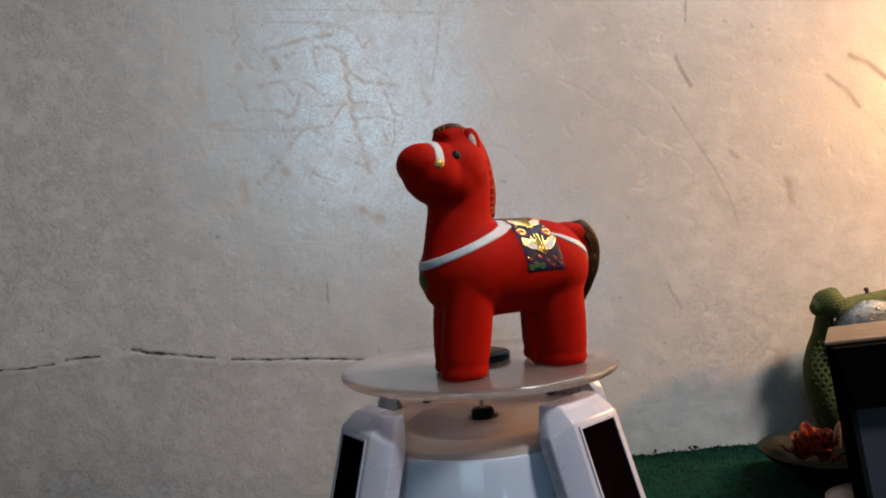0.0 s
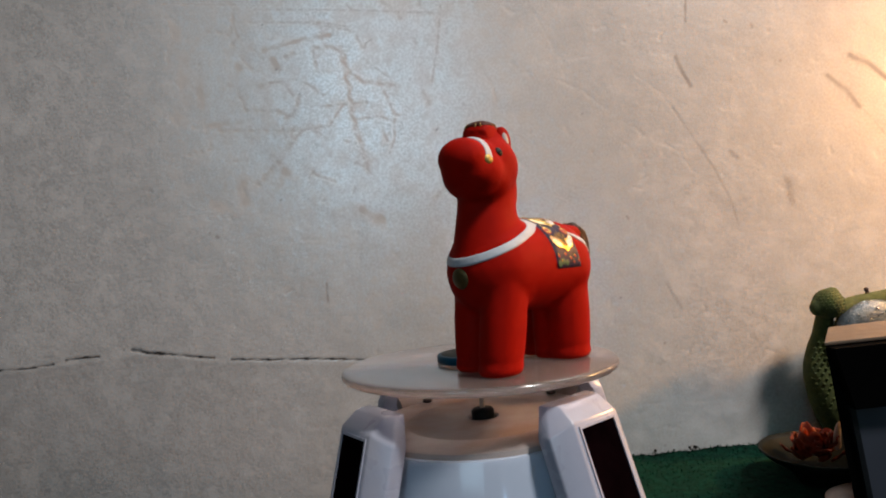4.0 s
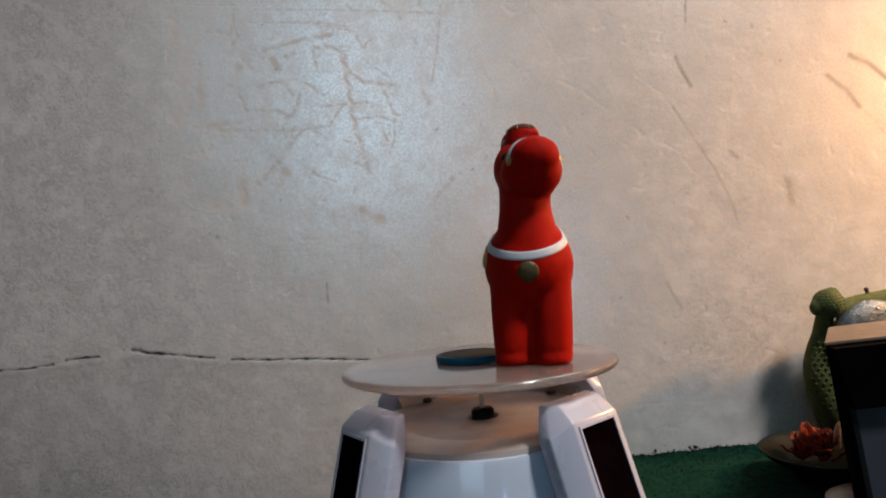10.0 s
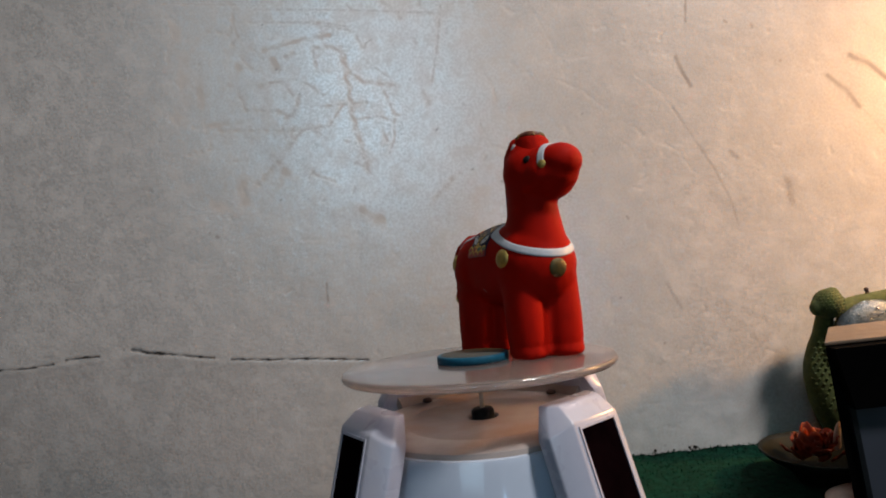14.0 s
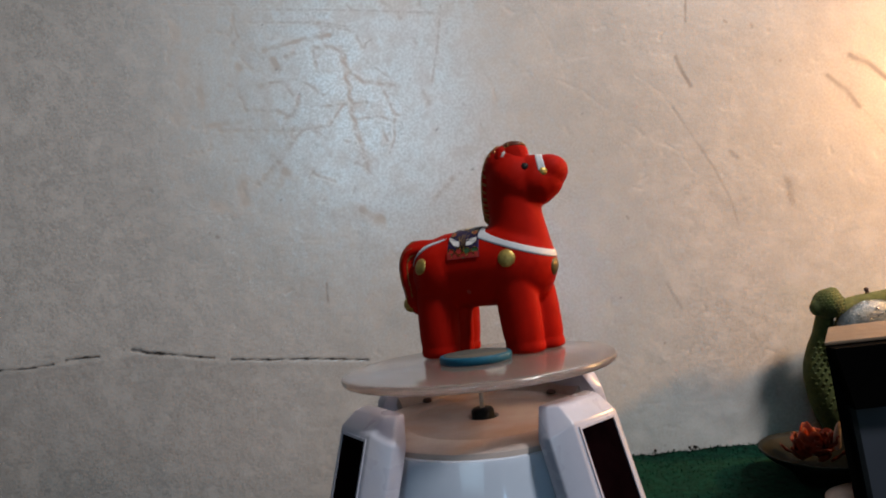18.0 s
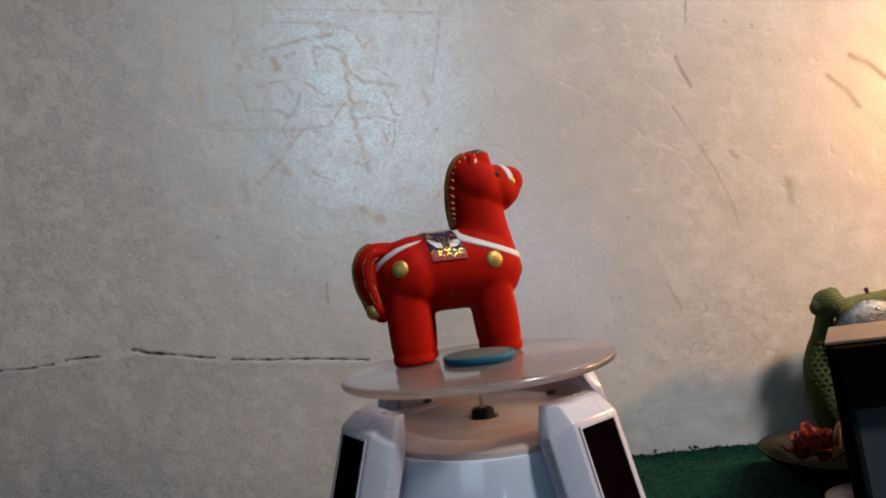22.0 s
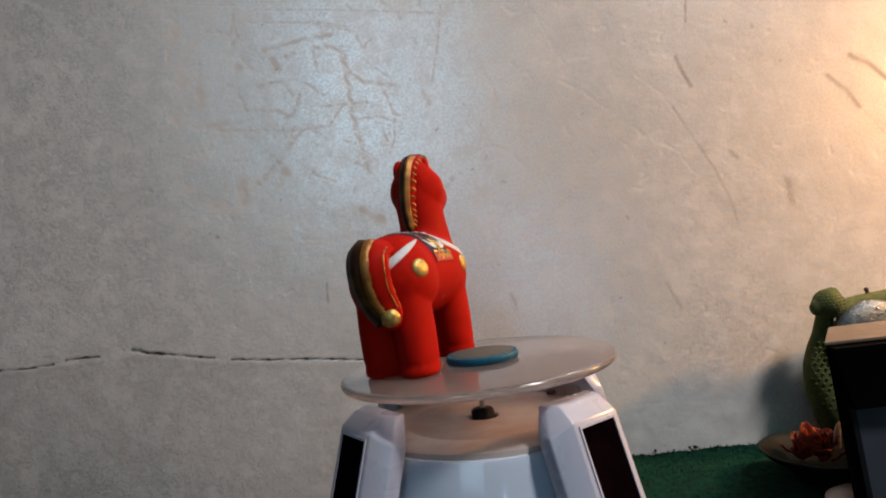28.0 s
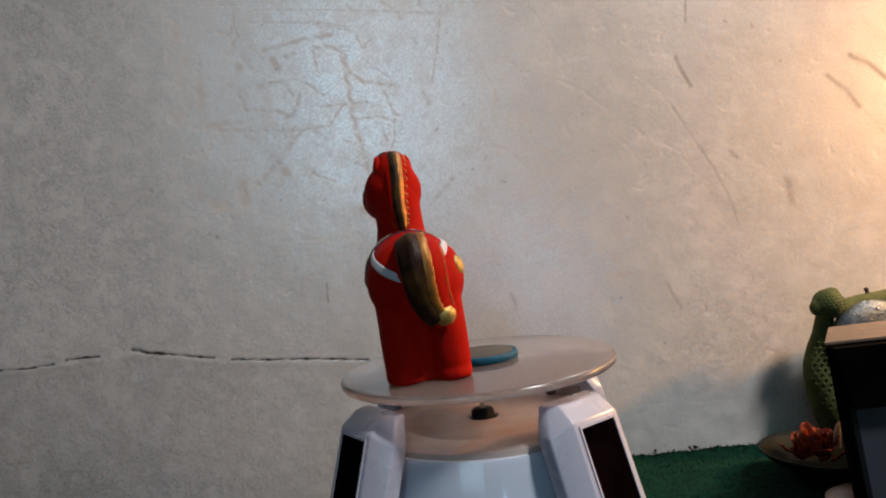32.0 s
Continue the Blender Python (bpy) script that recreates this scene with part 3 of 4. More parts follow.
disc = thing("foam_disc", "small round grey disc with a teal blue edge on the plate", "disc")


def build_disc():
    bm = bmesh.new()
    lathe(bm, [(10.8, 0.05), (11.2, 0.3), (11.2, 2.0), (10.9, 2.35), (10.0, 2.4), (10.0, 0.05)], 64)
    part("blue_edge", bm, COINBLUE, disc, "teal blue edge")
    bm = bmesh.new()
    lathe(bm, [(9.95, 0.1), (9.95, 2.38), (9.6, 2.55), (0.5, 2.5)], 64)
    part("grey_top", bm, COINGREY, disc, "grey matt top")


build_disc()


# ---- the clay horse; x to its front, y to its left ----
horse = thing("horse_figurine", "red painted clay horse figurine with white straps and gold bells", "figurine")


def remeshed(ob, voxel, rounds, factor=0.5):
    """Fuses the overlapping lumps of ob into one smooth skin."""
    a = ob.modifiers.new("fuse", "REMESH")
    a.mode, a.voxel_size, a.use_smooth_shade = "VOXEL", voxel, True
    b = ob.modifiers.new("soften", "SMOOTH")
    b.iterations, b.factor = rounds, factor
    bpy.context.view_layer.update()
    me = bpy.data.meshes.new_from_object(ob.evaluated_get(bpy.context.evaluated_depsgraph_get()))
    ob.modifiers.clear()
    ob.data = me
    return ob


HEAD = Matrix.Translation((15.5, 1.3, 58.0)) @ Euler((0, 0, radians(16))).to_matrix().to_4x4()


FOOT = 2.2


def leg_rings(bm, x0, y0, x1, y1, rx, ry, top):
    n = 24
    rings = []
    for z, k in ((FOOT, 0.79), (FOOT + 0.5, 0.87), (FOOT + 1.4, 0.94), (FOOT + 2.6, 0.93), (FOOT + 3.6, 0.84), (FOOT + 4.8, 0.93), (10, 0.955), (16, 0.98), (top, 0.92)):
        t = z / top
        cx, cy = x1 + (x0 - x1) * t, y1 + (y0 - y1) * t
        rings.append([(cx + rx * k * math.copysign(abs(math.cos(a)) ** 0.95, math.cos(a)), cy + ry * (0.45 + 0.55 * k) * math.copysign(abs(math.sin(a)) ** 0.95, math.sin(a)), z) for a in np.linspace(0, 2 * math.pi, n, endpoint=False)])
    skin(bm, rings)


def build_horse():
    bm = bmesh.new()
    blob(bm, (13.5, 0.3, 30.5), (14.6, 13.2, 14.0))
    tube(bm, [(-10, -0.9, 31.0), (-4, -0.6, 31.1), (2, -0.3, 31.1), (8, 0, 31.0), (13, 0.3, 31.0)], [13.2, 13.3, 13.4, 13.4, 13.2], 40)
    blob(bm, (-10.5, -1.4, 30.3), (13.0, 14.0, 13.4))
    blob(bm, (12, 0.5, 35), (12, 11.3, 11))
    tube(bm, [(15.5, 0.6, 32), (15.8, 0.6, 40), (15.8, 0.6, 47), (15.0, 1.0, 56)], [12.4, 10.4, 9.0, 8.8], 32, 0.84)
    for s in (-1, 1):
        leg_rings(bm, 16.1 + 0.6 * s, 0.4 + 6.3 * s, 18.5 + 1.2 * s, -0.3 + 5.5 * s, 7.2, 5.8, 27)
        leg_rings(bm, -12.4 + 0.8 * s, -1.3 + 6.4 * s, -12.7 + 0.5 * s, -2.3 + 6.5 * s, 7.5, 5.9, 27)
    leg_rings(bm, 14.2, 0.4, 15.6, -0.3, 6.2, 4.0, 27)
    leg_rings(bm, -10.2, -1.0, -10.4, -1.8, 6.6, 4.0, 27)
    for c, r in (((0.8, 0, 0.5), (9.0, 9.4, 9.4)), ((12.4, 0, 2.0), (6.7, 6.9, 5.8)), ((7.5, 0, 0.8), (7.5, 7.8, 7.6)), ((3.4, 0, -2.4), (8.6, 8.8, 7.8)), ((7.8, 0, -1.4), (7.8, 8.8, 7.6)), ((9.9, 0, -1.0), (7.2, 7.6, 6.4)), ((-1, 0, 4.5), (8, 6.8, 8))):
        blob(bm, HEAD @ Vector(c), r, 14)
    body = remeshed(part("body", bm, RED, horse, "matt red painted clay body"), 0.0005, 26)
    verts = [v.co * 1000 for v in body.data.vertices]
    from_polys = [tuple(p.vertices) for p in body.data.polygons]
    tree = BVHTree.FromPolygons(verts, from_polys)

    def shot(origin, way, lift):
        """The point where a line from inside the body leaves it, lifted off the skin."""
        way = Vector(way).normalized()
        o = Vector(origin) + way * 60
        p, n, _, _ = tree.ray_cast(o, -way)
        return p + n * lift if p else Vector(origin)

    def ribbon(name, origins, ways, half, across, material, label="", lift=0.28):
        """A painted band: at each station two edges along 'across', cast onto the skin."""
        bm = bmesh.new()
        rings = []
        for o, w, h in zip(origins, ways, half):
            row = [shot(Vector(o) + Vector(across) * h * k, w, lift * (1 if abs(k) < 0.95 else 0.15)) for k in (-1, -0.86, -0.45, 0, 0.45, 0.86, 1)]
            rings.append(row)
        skin(bm, rings, closed=False, cap=False)
        return part(name, bm, material, horse, label)

    # collar strap round the chest
    st = np.linspace(-2.58, 2.58, 72)
    origins, ways = [], []
    for a in st:
        w = Vector((math.cos(a), math.sin(a), 0))
        p = shot((9.5, 0, 36), w, 0)
        z = 41.7 - (p.x - 5) * 0.33
        z = min(z, 43.0) - 1.5 * max(0, math.cos(a)) ** 2
        origins.append((9.5, 0, z))
        ways.append(w)
    ribbon("collar_strap", origins, ways, [1.22] * len(st), (0, 0, 1), WHITE, "white painted collar strap")
    # rump straps, widening towards the tail
    for s, start, swing in ((-1, 38, 22), (1, 44, 24)):
        st = np.linspace(0, 1, 26)
        origins = [(-6.5 - 14.0 * k, 0, 30.5) for k in st]
        ways = [Vector((-0.55 * k ** 3, s * math.sin(radians(start + swing * k)), math.cos(radians(start + swing * k)))) for k in st]
        ribbon("rump_strap", origins, ways, [(0.5 if s > 0 else 0.85) + 1.2 * math.sin(2.4 * k) for k in st], (0.45, 0, 0.9), WHITE, "white painted rump strap")
    # nose strap with its gold beads
    st = np.linspace(-1.5, 1.5, 30)
    hx = HEAD.to_3x3()
    origins = [HEAD @ Vector((11.2 - 1.2 * max(0, math.cos(a)), 0, 1.2)) for a in st]
    ways = [hx @ Vector((0.0, math.sin(a), math.cos(a))) for a in st]
    ribbon("nose_strap", origins, ways, [1.15] * len(st), hx @ Vector((1, 0, 0.1)), WHITE, "white painted nose strap")

    def stud(name, origin, way, r, high, material, label, segments=20):
        p = shot(origin, way, 0)
        n = (tree.find_nearest(p)[1]).normalized()
        m = Matrix.Translation(p) @ n.to_track_quat("Z", "Y").to_matrix().to_4x4()
        bm = bmesh.new()
        prof = [(r * math.cos(a), -0.5 + (high + 0.5) * math.sin(a)) for a in np.linspace(0, 1.5, 8)]
        lathe(bm, prof, segments)
        bmesh.ops.transform(bm, matrix=m, verts=bm.verts[:])
        return part(name, bm, material, horse, label)

    for s in (-1, 1):
        stud("strap_bead", HEAD @ Vector((11.4, 0, 1.4)), hx @ Vector((0.0, s, 0.0)), 1.6, 0.6, GOLD, "pale gold bead")
        stud("eye", HEAD @ Vector((4.9, 0, 2.9)), hx @ Vector((0.12, s, 0.12)), 1.45, 0.6, BLACK, "black painted eye")
    stud("flank_bell", (16.6, 0, 32.6), (0.0, -1, 0.02), 2.95, 0.75, GOLD, "round gold bell")
    stud("flank_bell", (-14.2, 0, 32.6), (-0.04, -1, 0.06), 2.9, 0.75, GOLD, "round dull gold bell")
    stud("chest_bell", (13, 0.5, 28.6), (1, 0, 0), 3.0, 0.7, DULLGOLD, "round dark gold bell")
    stud("belly_spot", (1.5, 0, 24.5), (0.0, -1, -0.1), 1.5, 0.1, PRINTRED, "faint pale spot")

    # mane: thick red ridge over head and neck, with a gold brushed back
    path = spline([HEAD @ Vector((5.2, -0.4, 8.0)), HEAD @ Vector((3.4, -0.3, 9.6)), HEAD @ Vector((0.2, -0.1, 10.6)), HEAD @ Vector((-4.6, 0.5, 8.4)), HEAD @ Vector((-7.2, 1.2, 3)), (7.2, 0.8, 53.5), (7.2, 0.5, 48), (6.8, 0.3, 44.6)], 6)
    k = np.linspace(0, 1, len(path))
    rad = np.interp(k, [0, 0.16, 0.3, 0.5, 0.8, 1], [2.6, 2.9, 2.9, 2.7, 2.4, 1.6]).tolist()
    wide = np.interp(k, [0, 0.16, 0.3, 0.5, 0.8, 1], [1.7, 1.6, 1.5, 1.35, 1.25, 1.0]).tolist()
    pts = [Vector(q) for q in path]

    def ridge(name, first, last, grow, squeeze, out, material, label, shift=0.0):
        rings = []
        for i in range(first, last):
            q = pts[i]
            d = (pts[min(i + 1, len(pts) - 1)] - pts[max(i - 1, 0)]).normalized()
            u = (Vector((0, 1, 0)) - d * d.y).normalized()
            v = u.cross(d)
            end = min(1.0, 0.45 + 0.3 * min(i - first, last - 1 - i))
            rings.append([q + v * out + u * shift + end * rad[i] * grow * (1 - 0.05 * math.cos(6 * a)) * (squeeze * wide[i] * u * math.cos(a) + v * math.sin(a)) for a in np.linspace(0, 2 * math.pi, 24, endpoint=False)])
        if name == "mane":
            return rings
        bm = bmesh.new()
        skin(bm, rings)
        return part(name, bm, material, horse, label)

    mane_rings = ridge("mane", 0, len(pts), 1.0, 1.0, 0.0, RED, "")
    ridge("mane_gilding", 13, len(pts), 0.9, 0.72, 0.55, TAILGOLD, "dark brown stripe brushed with gold")
    ridge("mane_streak", 13, len(pts) - 1, 0.9, 0.5, 0.62, MANEGOLD, "gold brushed streak down the mane", -1.0)
    bm = bmesh.new()
    def lock_ring(z, k):
        """A blunt oval round the forelock, lower towards the back."""
        ring = []
        for a in np.linspace(0, 2 * math.pi, 40, endpoint=False):
            c, d = math.cos(a), math.sin(a)
            x, y = math.copysign(abs(c) ** 0.78, c) * 5.5 * k, math.copysign(abs(d) ** 0.78, d) * 4.6 * k
            ring.append(HEAD @ Vector((0.8 + x, y - 0.3, z - (0.07 * min(0, x - 1.0) ** 2 if z > 9 else 0))))
        return ring

    skin(bm, [lock_ring(z, k) for z, k in ((3.3, 1.22), (7.0, 1.14), (9.6, 1.05), (11.2, 0.98), (12.2, 0.88), (12.9, 0.72), (13.3, 0.5), (13.45, 0.2))])
    skin(bm, mane_rings)
    remeshed(part("mane", bm, RED, horse, "red mane ridge with a blunt forelock"), 0.00042, 8)
    bm = bmesh.new()
    skin(bm, [lock_ring(z, k) for z, k in ((11.5, 0.94), (12.0, 0.925), (12.5, 0.86), (13.1, 0.7), (13.5, 0.5), (13.62, 0.2))])
    part("forelock_crown", bm, CROWN, horse, "dark brown crown brushed with gold")
    bm = bmesh.new()
    for a in (-0.42, 0.1, 0.42, 1.6, -1.5):
        j = int(round(a / (2 * math.pi) * 40)) % 40
        lo, hi = lock_ring(11.4, 0.975)[j], lock_ring(12.7, 0.83)[j]
        tube(bm, [lo, (lo + hi) / 2 + (lo + hi - 2 * (HEAD @ Vector((0.8, -0.3, 10.5)))).normalized() * 0.12, hi], [0.12, 0.26, 0.16], 8)
    part("forelock_fleck", bm, OLDGOLD, horse, "gold paint strokes on the forelock")
    for s, g in ((-1, 1.9), (1, 0.8)):
        bm = bmesh.new()
        for i in range(12, len(pts) - 3, 2):
            d = (pts[i + 1] - pts[i - 1]).normalized()
            u = (Vector((0, 1, 0)) - d * d.y).normalized()
            v = u.cross(d)
            side = u * s * rad[i] * wide[i]
            tube(bm, [pts[i] + side * 0.80 + v * rad[i] * 0.5 - d * 0.5, pts[i] + side * 0.95 + v * rad[i] * 0.22, pts[i] + side * 0.96 - v * rad[i] * 0.05 + d * 0.3], [g * k for k in (0.2, 0.28, 0.16)], 8)
        part("mane_curl", bm, CURLGOLD, horse, "row of orange gold painted curls")
        # ears
        ear = bmesh.new()
        c = HEAD @ Vector((-1.6, s * 4.6 + 0.3, 8.0))
        blob(ear, c, (2.4, 1.5, 3.9), 14 - s * 25, 10, 3)
        e = part("ear", ear, RED, horse)
        inner = bmesh.new()
        blob(inner, c + hx @ Vector((0.55, s * 0.95, -0.2)), (1.05, 0.62, 2.3), 14 - s * 25, 10, 3)
        part("ear_inside", inner, EARWHITE, e, "dull white painted inside of the ear")

    # tail
    bm = bmesh.new()
    path = spline([(-16, -1.6, 39.2), (-21.8, -2.3, 39.0), (-24.6, -3.0, 35.8), (-24.7, -3.6, 30), (-23.5, -4.6, 25.6), (-22.9, -6.1, 22.4), (-22.8, -7.2, 20.8)], 6)
    k = np.linspace(0, 1, len(path))
    rad = np.interp(k, [0, 0.2, 0.4, 0.7, 0.9, 1], [3.6, 4.0, 4.1, 3.5, 2.9, 2.7]).tolist()
    pts = path
    rings = []
    for i, q in enumerate(pts):
        d = (pts[min(i + 1, len(pts) - 1)] - pts[max(i - 1, 0)]).normalized()
        u = (Vector((0, 1, 0)) - d * d.y).normalized()
        v = d.cross(u)
        rings.append([q + rad[i] * (1 - 0.05 * math.cos(5 * a)) * (1.5 * u * math.cos(a) + v * math.sin(a)) for a in np.linspace(0, 2 * math.pi, 30, endpoint=False)])
    d = (pts[-1] - pts[-2]).normalized()
    rings += [[pts[-1] + (q - pts[-1]) * math.cos(a) + d * rad[-1] * math.sin(a) for q in rings[len(pts) - 1]] for a in (0.5, 1.0, 1.4)]
    skin(bm, rings)
    tail = part("tail", bm, RED, horse, "curved red tail")
    # dark brown back, widened to the left to take in the shade there
    rings = []
    for i in range(3, len(pts)):
        q = pts[i]
        d = (pts[min(i + 1, len(pts) - 1)] - pts[max(i - 1, 0)]).normalized()
        u = (Vector((0, 1, 0)) - d * d.y).normalized()
        v = u.cross(d)
        end = min(1.0, 0.4 + 0.2 * (i - 3))
        rings.append([q + v * 0.9 + u * 1.2 + end * rad[i] * (1 - 0.06 * math.cos(7 * a)) * (1.22 * u * math.cos(a) + v * math.sin(a)) for a in np.linspace(0, 2 * math.pi, 28, endpoint=False)])
    bm = bmesh.new()
    skin(bm, rings)
    part("tail_gilding", bm, TAILGOLD, tail, "dark brown back of the tail brushed with gold, widened over its shaded left")
    bm = bmesh.new()
    streak = []
    for i, ring in enumerate(rings[3:-2]):
        q = pts[i + 6]
        wob = 1 + 0.5 * math.sin(i * 1.7)
        streak.append([q + (ring[j] - q) * (1.04 if 8 < j < 12 - (wob > 1.2) else 0.985) for j in range(8, 14)])
    skin(bm, streak, closed=False, cap=False)
    part("tail_streak", bm, MANEGOLD, tail, "gold brushed streak down the tail")
    bm = bmesh.new()
    blob(bm, (-23.9, -7.4, 20.9), (2.9, 3.2, 2.9), subdiv=3)
    part("tail_tip", bm, GOLD, tail, "gold painted tail tip")
    bm = bmesh.new()
    rng = random.Random(9)
    for sd, lift in ((-1, 0.3), (-1, -0.35), (1, 0.3)):
        line = []
        for i in range(6, len(pts) - 1):
            d = (pts[min(i + 1, len(pts) - 1)] - pts[i - 1]).normalized()
            u = (Vector((0, 1, 0)) - d * d.y).normalized()
            line.append(pts[i] + u * sd * rad[i] * 1.5 * math.cos(lift) * 0.96 + u.cross(d) * rad[i] * math.sin(lift))
        tube(bm, line, [0.3 + 0.14 * rng.uniform(-1, 1) for _ in line], 8)
    part("tail_line", bm, CURLGOLD, tail, "gold painted lines along the tail")
    bm = bmesh.new()
    tube(bm, [(-17, -1.4, 37.5), (-21.5, -2.2, 35.5), (-22.8, -3.8, 28), (-21.6, -6.2, 20)], [4, 4, 3.8, 3.2], 20)
    part("tail_root", bm, RED, tail)

    # saddle cloth, wrapped over the back
    def cloth(u, v, lift):
        """u 0 to 1 from the rear to the front edge, v 0 to 1 from the left hem over the back to the right hem."""
        a = radians(97 + (-76 - 97) * v)
        x = (-9.7 + 5.9 * v) + 11.5 * u
        return shot((x, 0, 31), (0, math.sin(a), math.cos(a)), lift)

    bm = bmesh.new()
    nu, nv = 14, 60
    rows = [[cloth(i / nu, j / nv, 0.05 if i in (0, nu) or j in (0, nv) else 0.35) for i in range(nu + 1)] for j in range(nv + 1)]
    skin(bm, rows, closed=False, cap=False)
    saddle = part("saddle_cloth", bm, NAVY, horse, "navy brocade saddle cloth with white and gold print")

    def print_on(name, polys, material, label, lift=0.5):
        bm = bmesh.new()
        for poly in polys:
            c = (sum(p[0] for p in poly) / len(poly), sum(p[1] for p in poly) / len(poly))
            ring = []
            for p, q in zip(poly, poly[1:] + poly[:1]):
                ring += [p, ((p[0] + q[0]) / 2, (p[1] + q[1]) / 2)]
            mid = bm.verts.new(cloth(*c, lift + 0.08))
            vs = [bm.verts.new(cloth(min(1, max(0, u)), min(1, max(0, v)), lift)) for u, v in ring]
            for a, b in zip(vs, vs[1:] + vs[:1]):
                bm.faces.new((mid, a, b))
        return part(name, bm, material, saddle, label)

    def line_of(p, q, w):
        (a, b), (c, d) = p, q
        n = math.hypot((c - a) * 11, (d - b) * 40) or 1
        ox, oy = -(d - b) * 40 / n * w / 11, (c - a) * 11 / n * w / 40
        return [(a + ox, b + oy), (c + ox, d + oy), (c - ox, d - oy), (a - ox, b - oy)]

    def wings(v0, s):
        """Two spread white wings on one side of the cloth; s points from the hem to the back."""
        rear = [(0.41, v0 - 0.045 * s), (0.21, v0 - 0.03 * s), (0.02, v0 + 0.045 * s), (0.05, v0 + 0.075 * s), (0.28, v0 + 0.032 * s), (0.41, v0 + 0.012 * s)]
        fore = [(0.60, v0 - 0.042 * s), (0.80, v0 - 0.034 * s), (0.95, v0 + 0.0 * s), (0.93, v0 + 0.05 * s), (0.76, v0 + 0.04 * s), (0.60, v0 + 0.02 * s)]
        return [rear, fore]

    def ring_of(u, v, r, w, a0=0.0, a1=6.2832, n=9):
        pts = [(u + r / 11 * math.cos(a), v + r / 40 * math.sin(a)) for a in np.linspace(a0, a1, n)]
        return [line_of(p, q, w) for p, q in zip(pts, pts[1:])]

    def dot(u, v, r):
        return [(u + r / 11 * math.cos(a), v + r / 40 * math.sin(a)) for a in np.linspace(0, 6.2832, 8, endpoint=False)]

    whites, golds, reds, greens, darks = [], [], [], [], []
    for v0, s in ((0.19, 1), (0.40, 1), (0.86, -1), (0.64, -1)):
        for w in wings(v0, s):
            whites.append(w)
            c = (sum(p[0] for p in w) / 6, sum(p[1] for p in w) / 6)
            (golds if v0 < 0.5 else darks).extend(line_of(a, b, 0.11) for a, b in zip(w, w[1:] + w[:1]))
            (golds if v0 < 0.5 else darks).extend(line_of((c[0] * 0.5 + 0.25, c[1]), w[k], 0.09) for k in (2, 3, 4))
        for u, top, k in ((0.44, 0.36, 0.85), (0.485, 0.46, 1.0), (0.53, 0.56, 1.0), (0.57, 0.67, 0.8)):
            golds.append(line_of((u, v0 - 0.065 * s * k), (top, v0 + 0.085 * s * k), 0.15 if v0 < 0.5 else 0.1))
        golds += ring_of(0.50, v0 - 0.05 * s, 0.7, 0.14, 0, 6.2832, 8)
        for u, dv in ((0.16, 0.105), (0.84, 0.105)):
            reds.append(dot(u, v0 + dv * s, 1.5 if v0 < 0.5 else 0.7))
            golds += ring_of(u, v0 + dv * s, 0.95, 0.16, 0.3, 5.6)
    rng = random.Random(5)
    for u, v in ((0.1, 0.05), (0.22, 0.085), (0.32, 0.04), (0.42, 0.07), (0.9, 0.09), (0.62, 0.1)):
        reds.append(dot(u, v, 0.45))
        golds.append(dot(u + 0.05, v + 0.012, 0.22))
    for u, v in ((0.62, 0.04), (0.78, 0.05), (0.92, 0.035), (0.3, 0.5), (0.7, 0.53)):
        greens.append(dot(u, v, 0.95))
    # rows of gold waves on red and green along the right hem
    for k in range(5):
        reds.append([(0.2 * k, 0.945), (0.2 + 0.2 * k, 0.945), (0.2 + 0.2 * k, 1.0), (0.2 * k, 1.0)])
    for row, v in enumerate((0.945, 0.982)):
        for i in range(4 - row):
            u = 0.14 + 0.25 * i + 0.12 * row
            if row == 0:
                (reds if i < 2 else greens).append(dot(u, v - 0.005, 1.1))
            golds += ring_of(u, v, 1.2, 0.14, -3.14, 0, 7)
            (reds if (i + row) % 2 else greens).append(dot(u, v + 0.012, 0.4))
    for _ in range(30):
        golds.append(dot(rng.uniform(0.04, 0.96), rng.uniform(0.02, 0.98), rng.uniform(0.12, 0.3)))
    print_on("white_motif", whites, PRINTWHITE, "white wing shaped print")
    print_on("red_motif", reds, PRINTRED, "red print", 0.46)
    print_on("green_motif", greens, PRINTGREEN, "green print", 0.46)
    print_on("dark_motif", darks, NAVY, "dark outlines of the wings", 0.6)
    print_on("gold_motif", golds, FOIL, "gold foil outlines and flecks", 0.62)


build_horse()


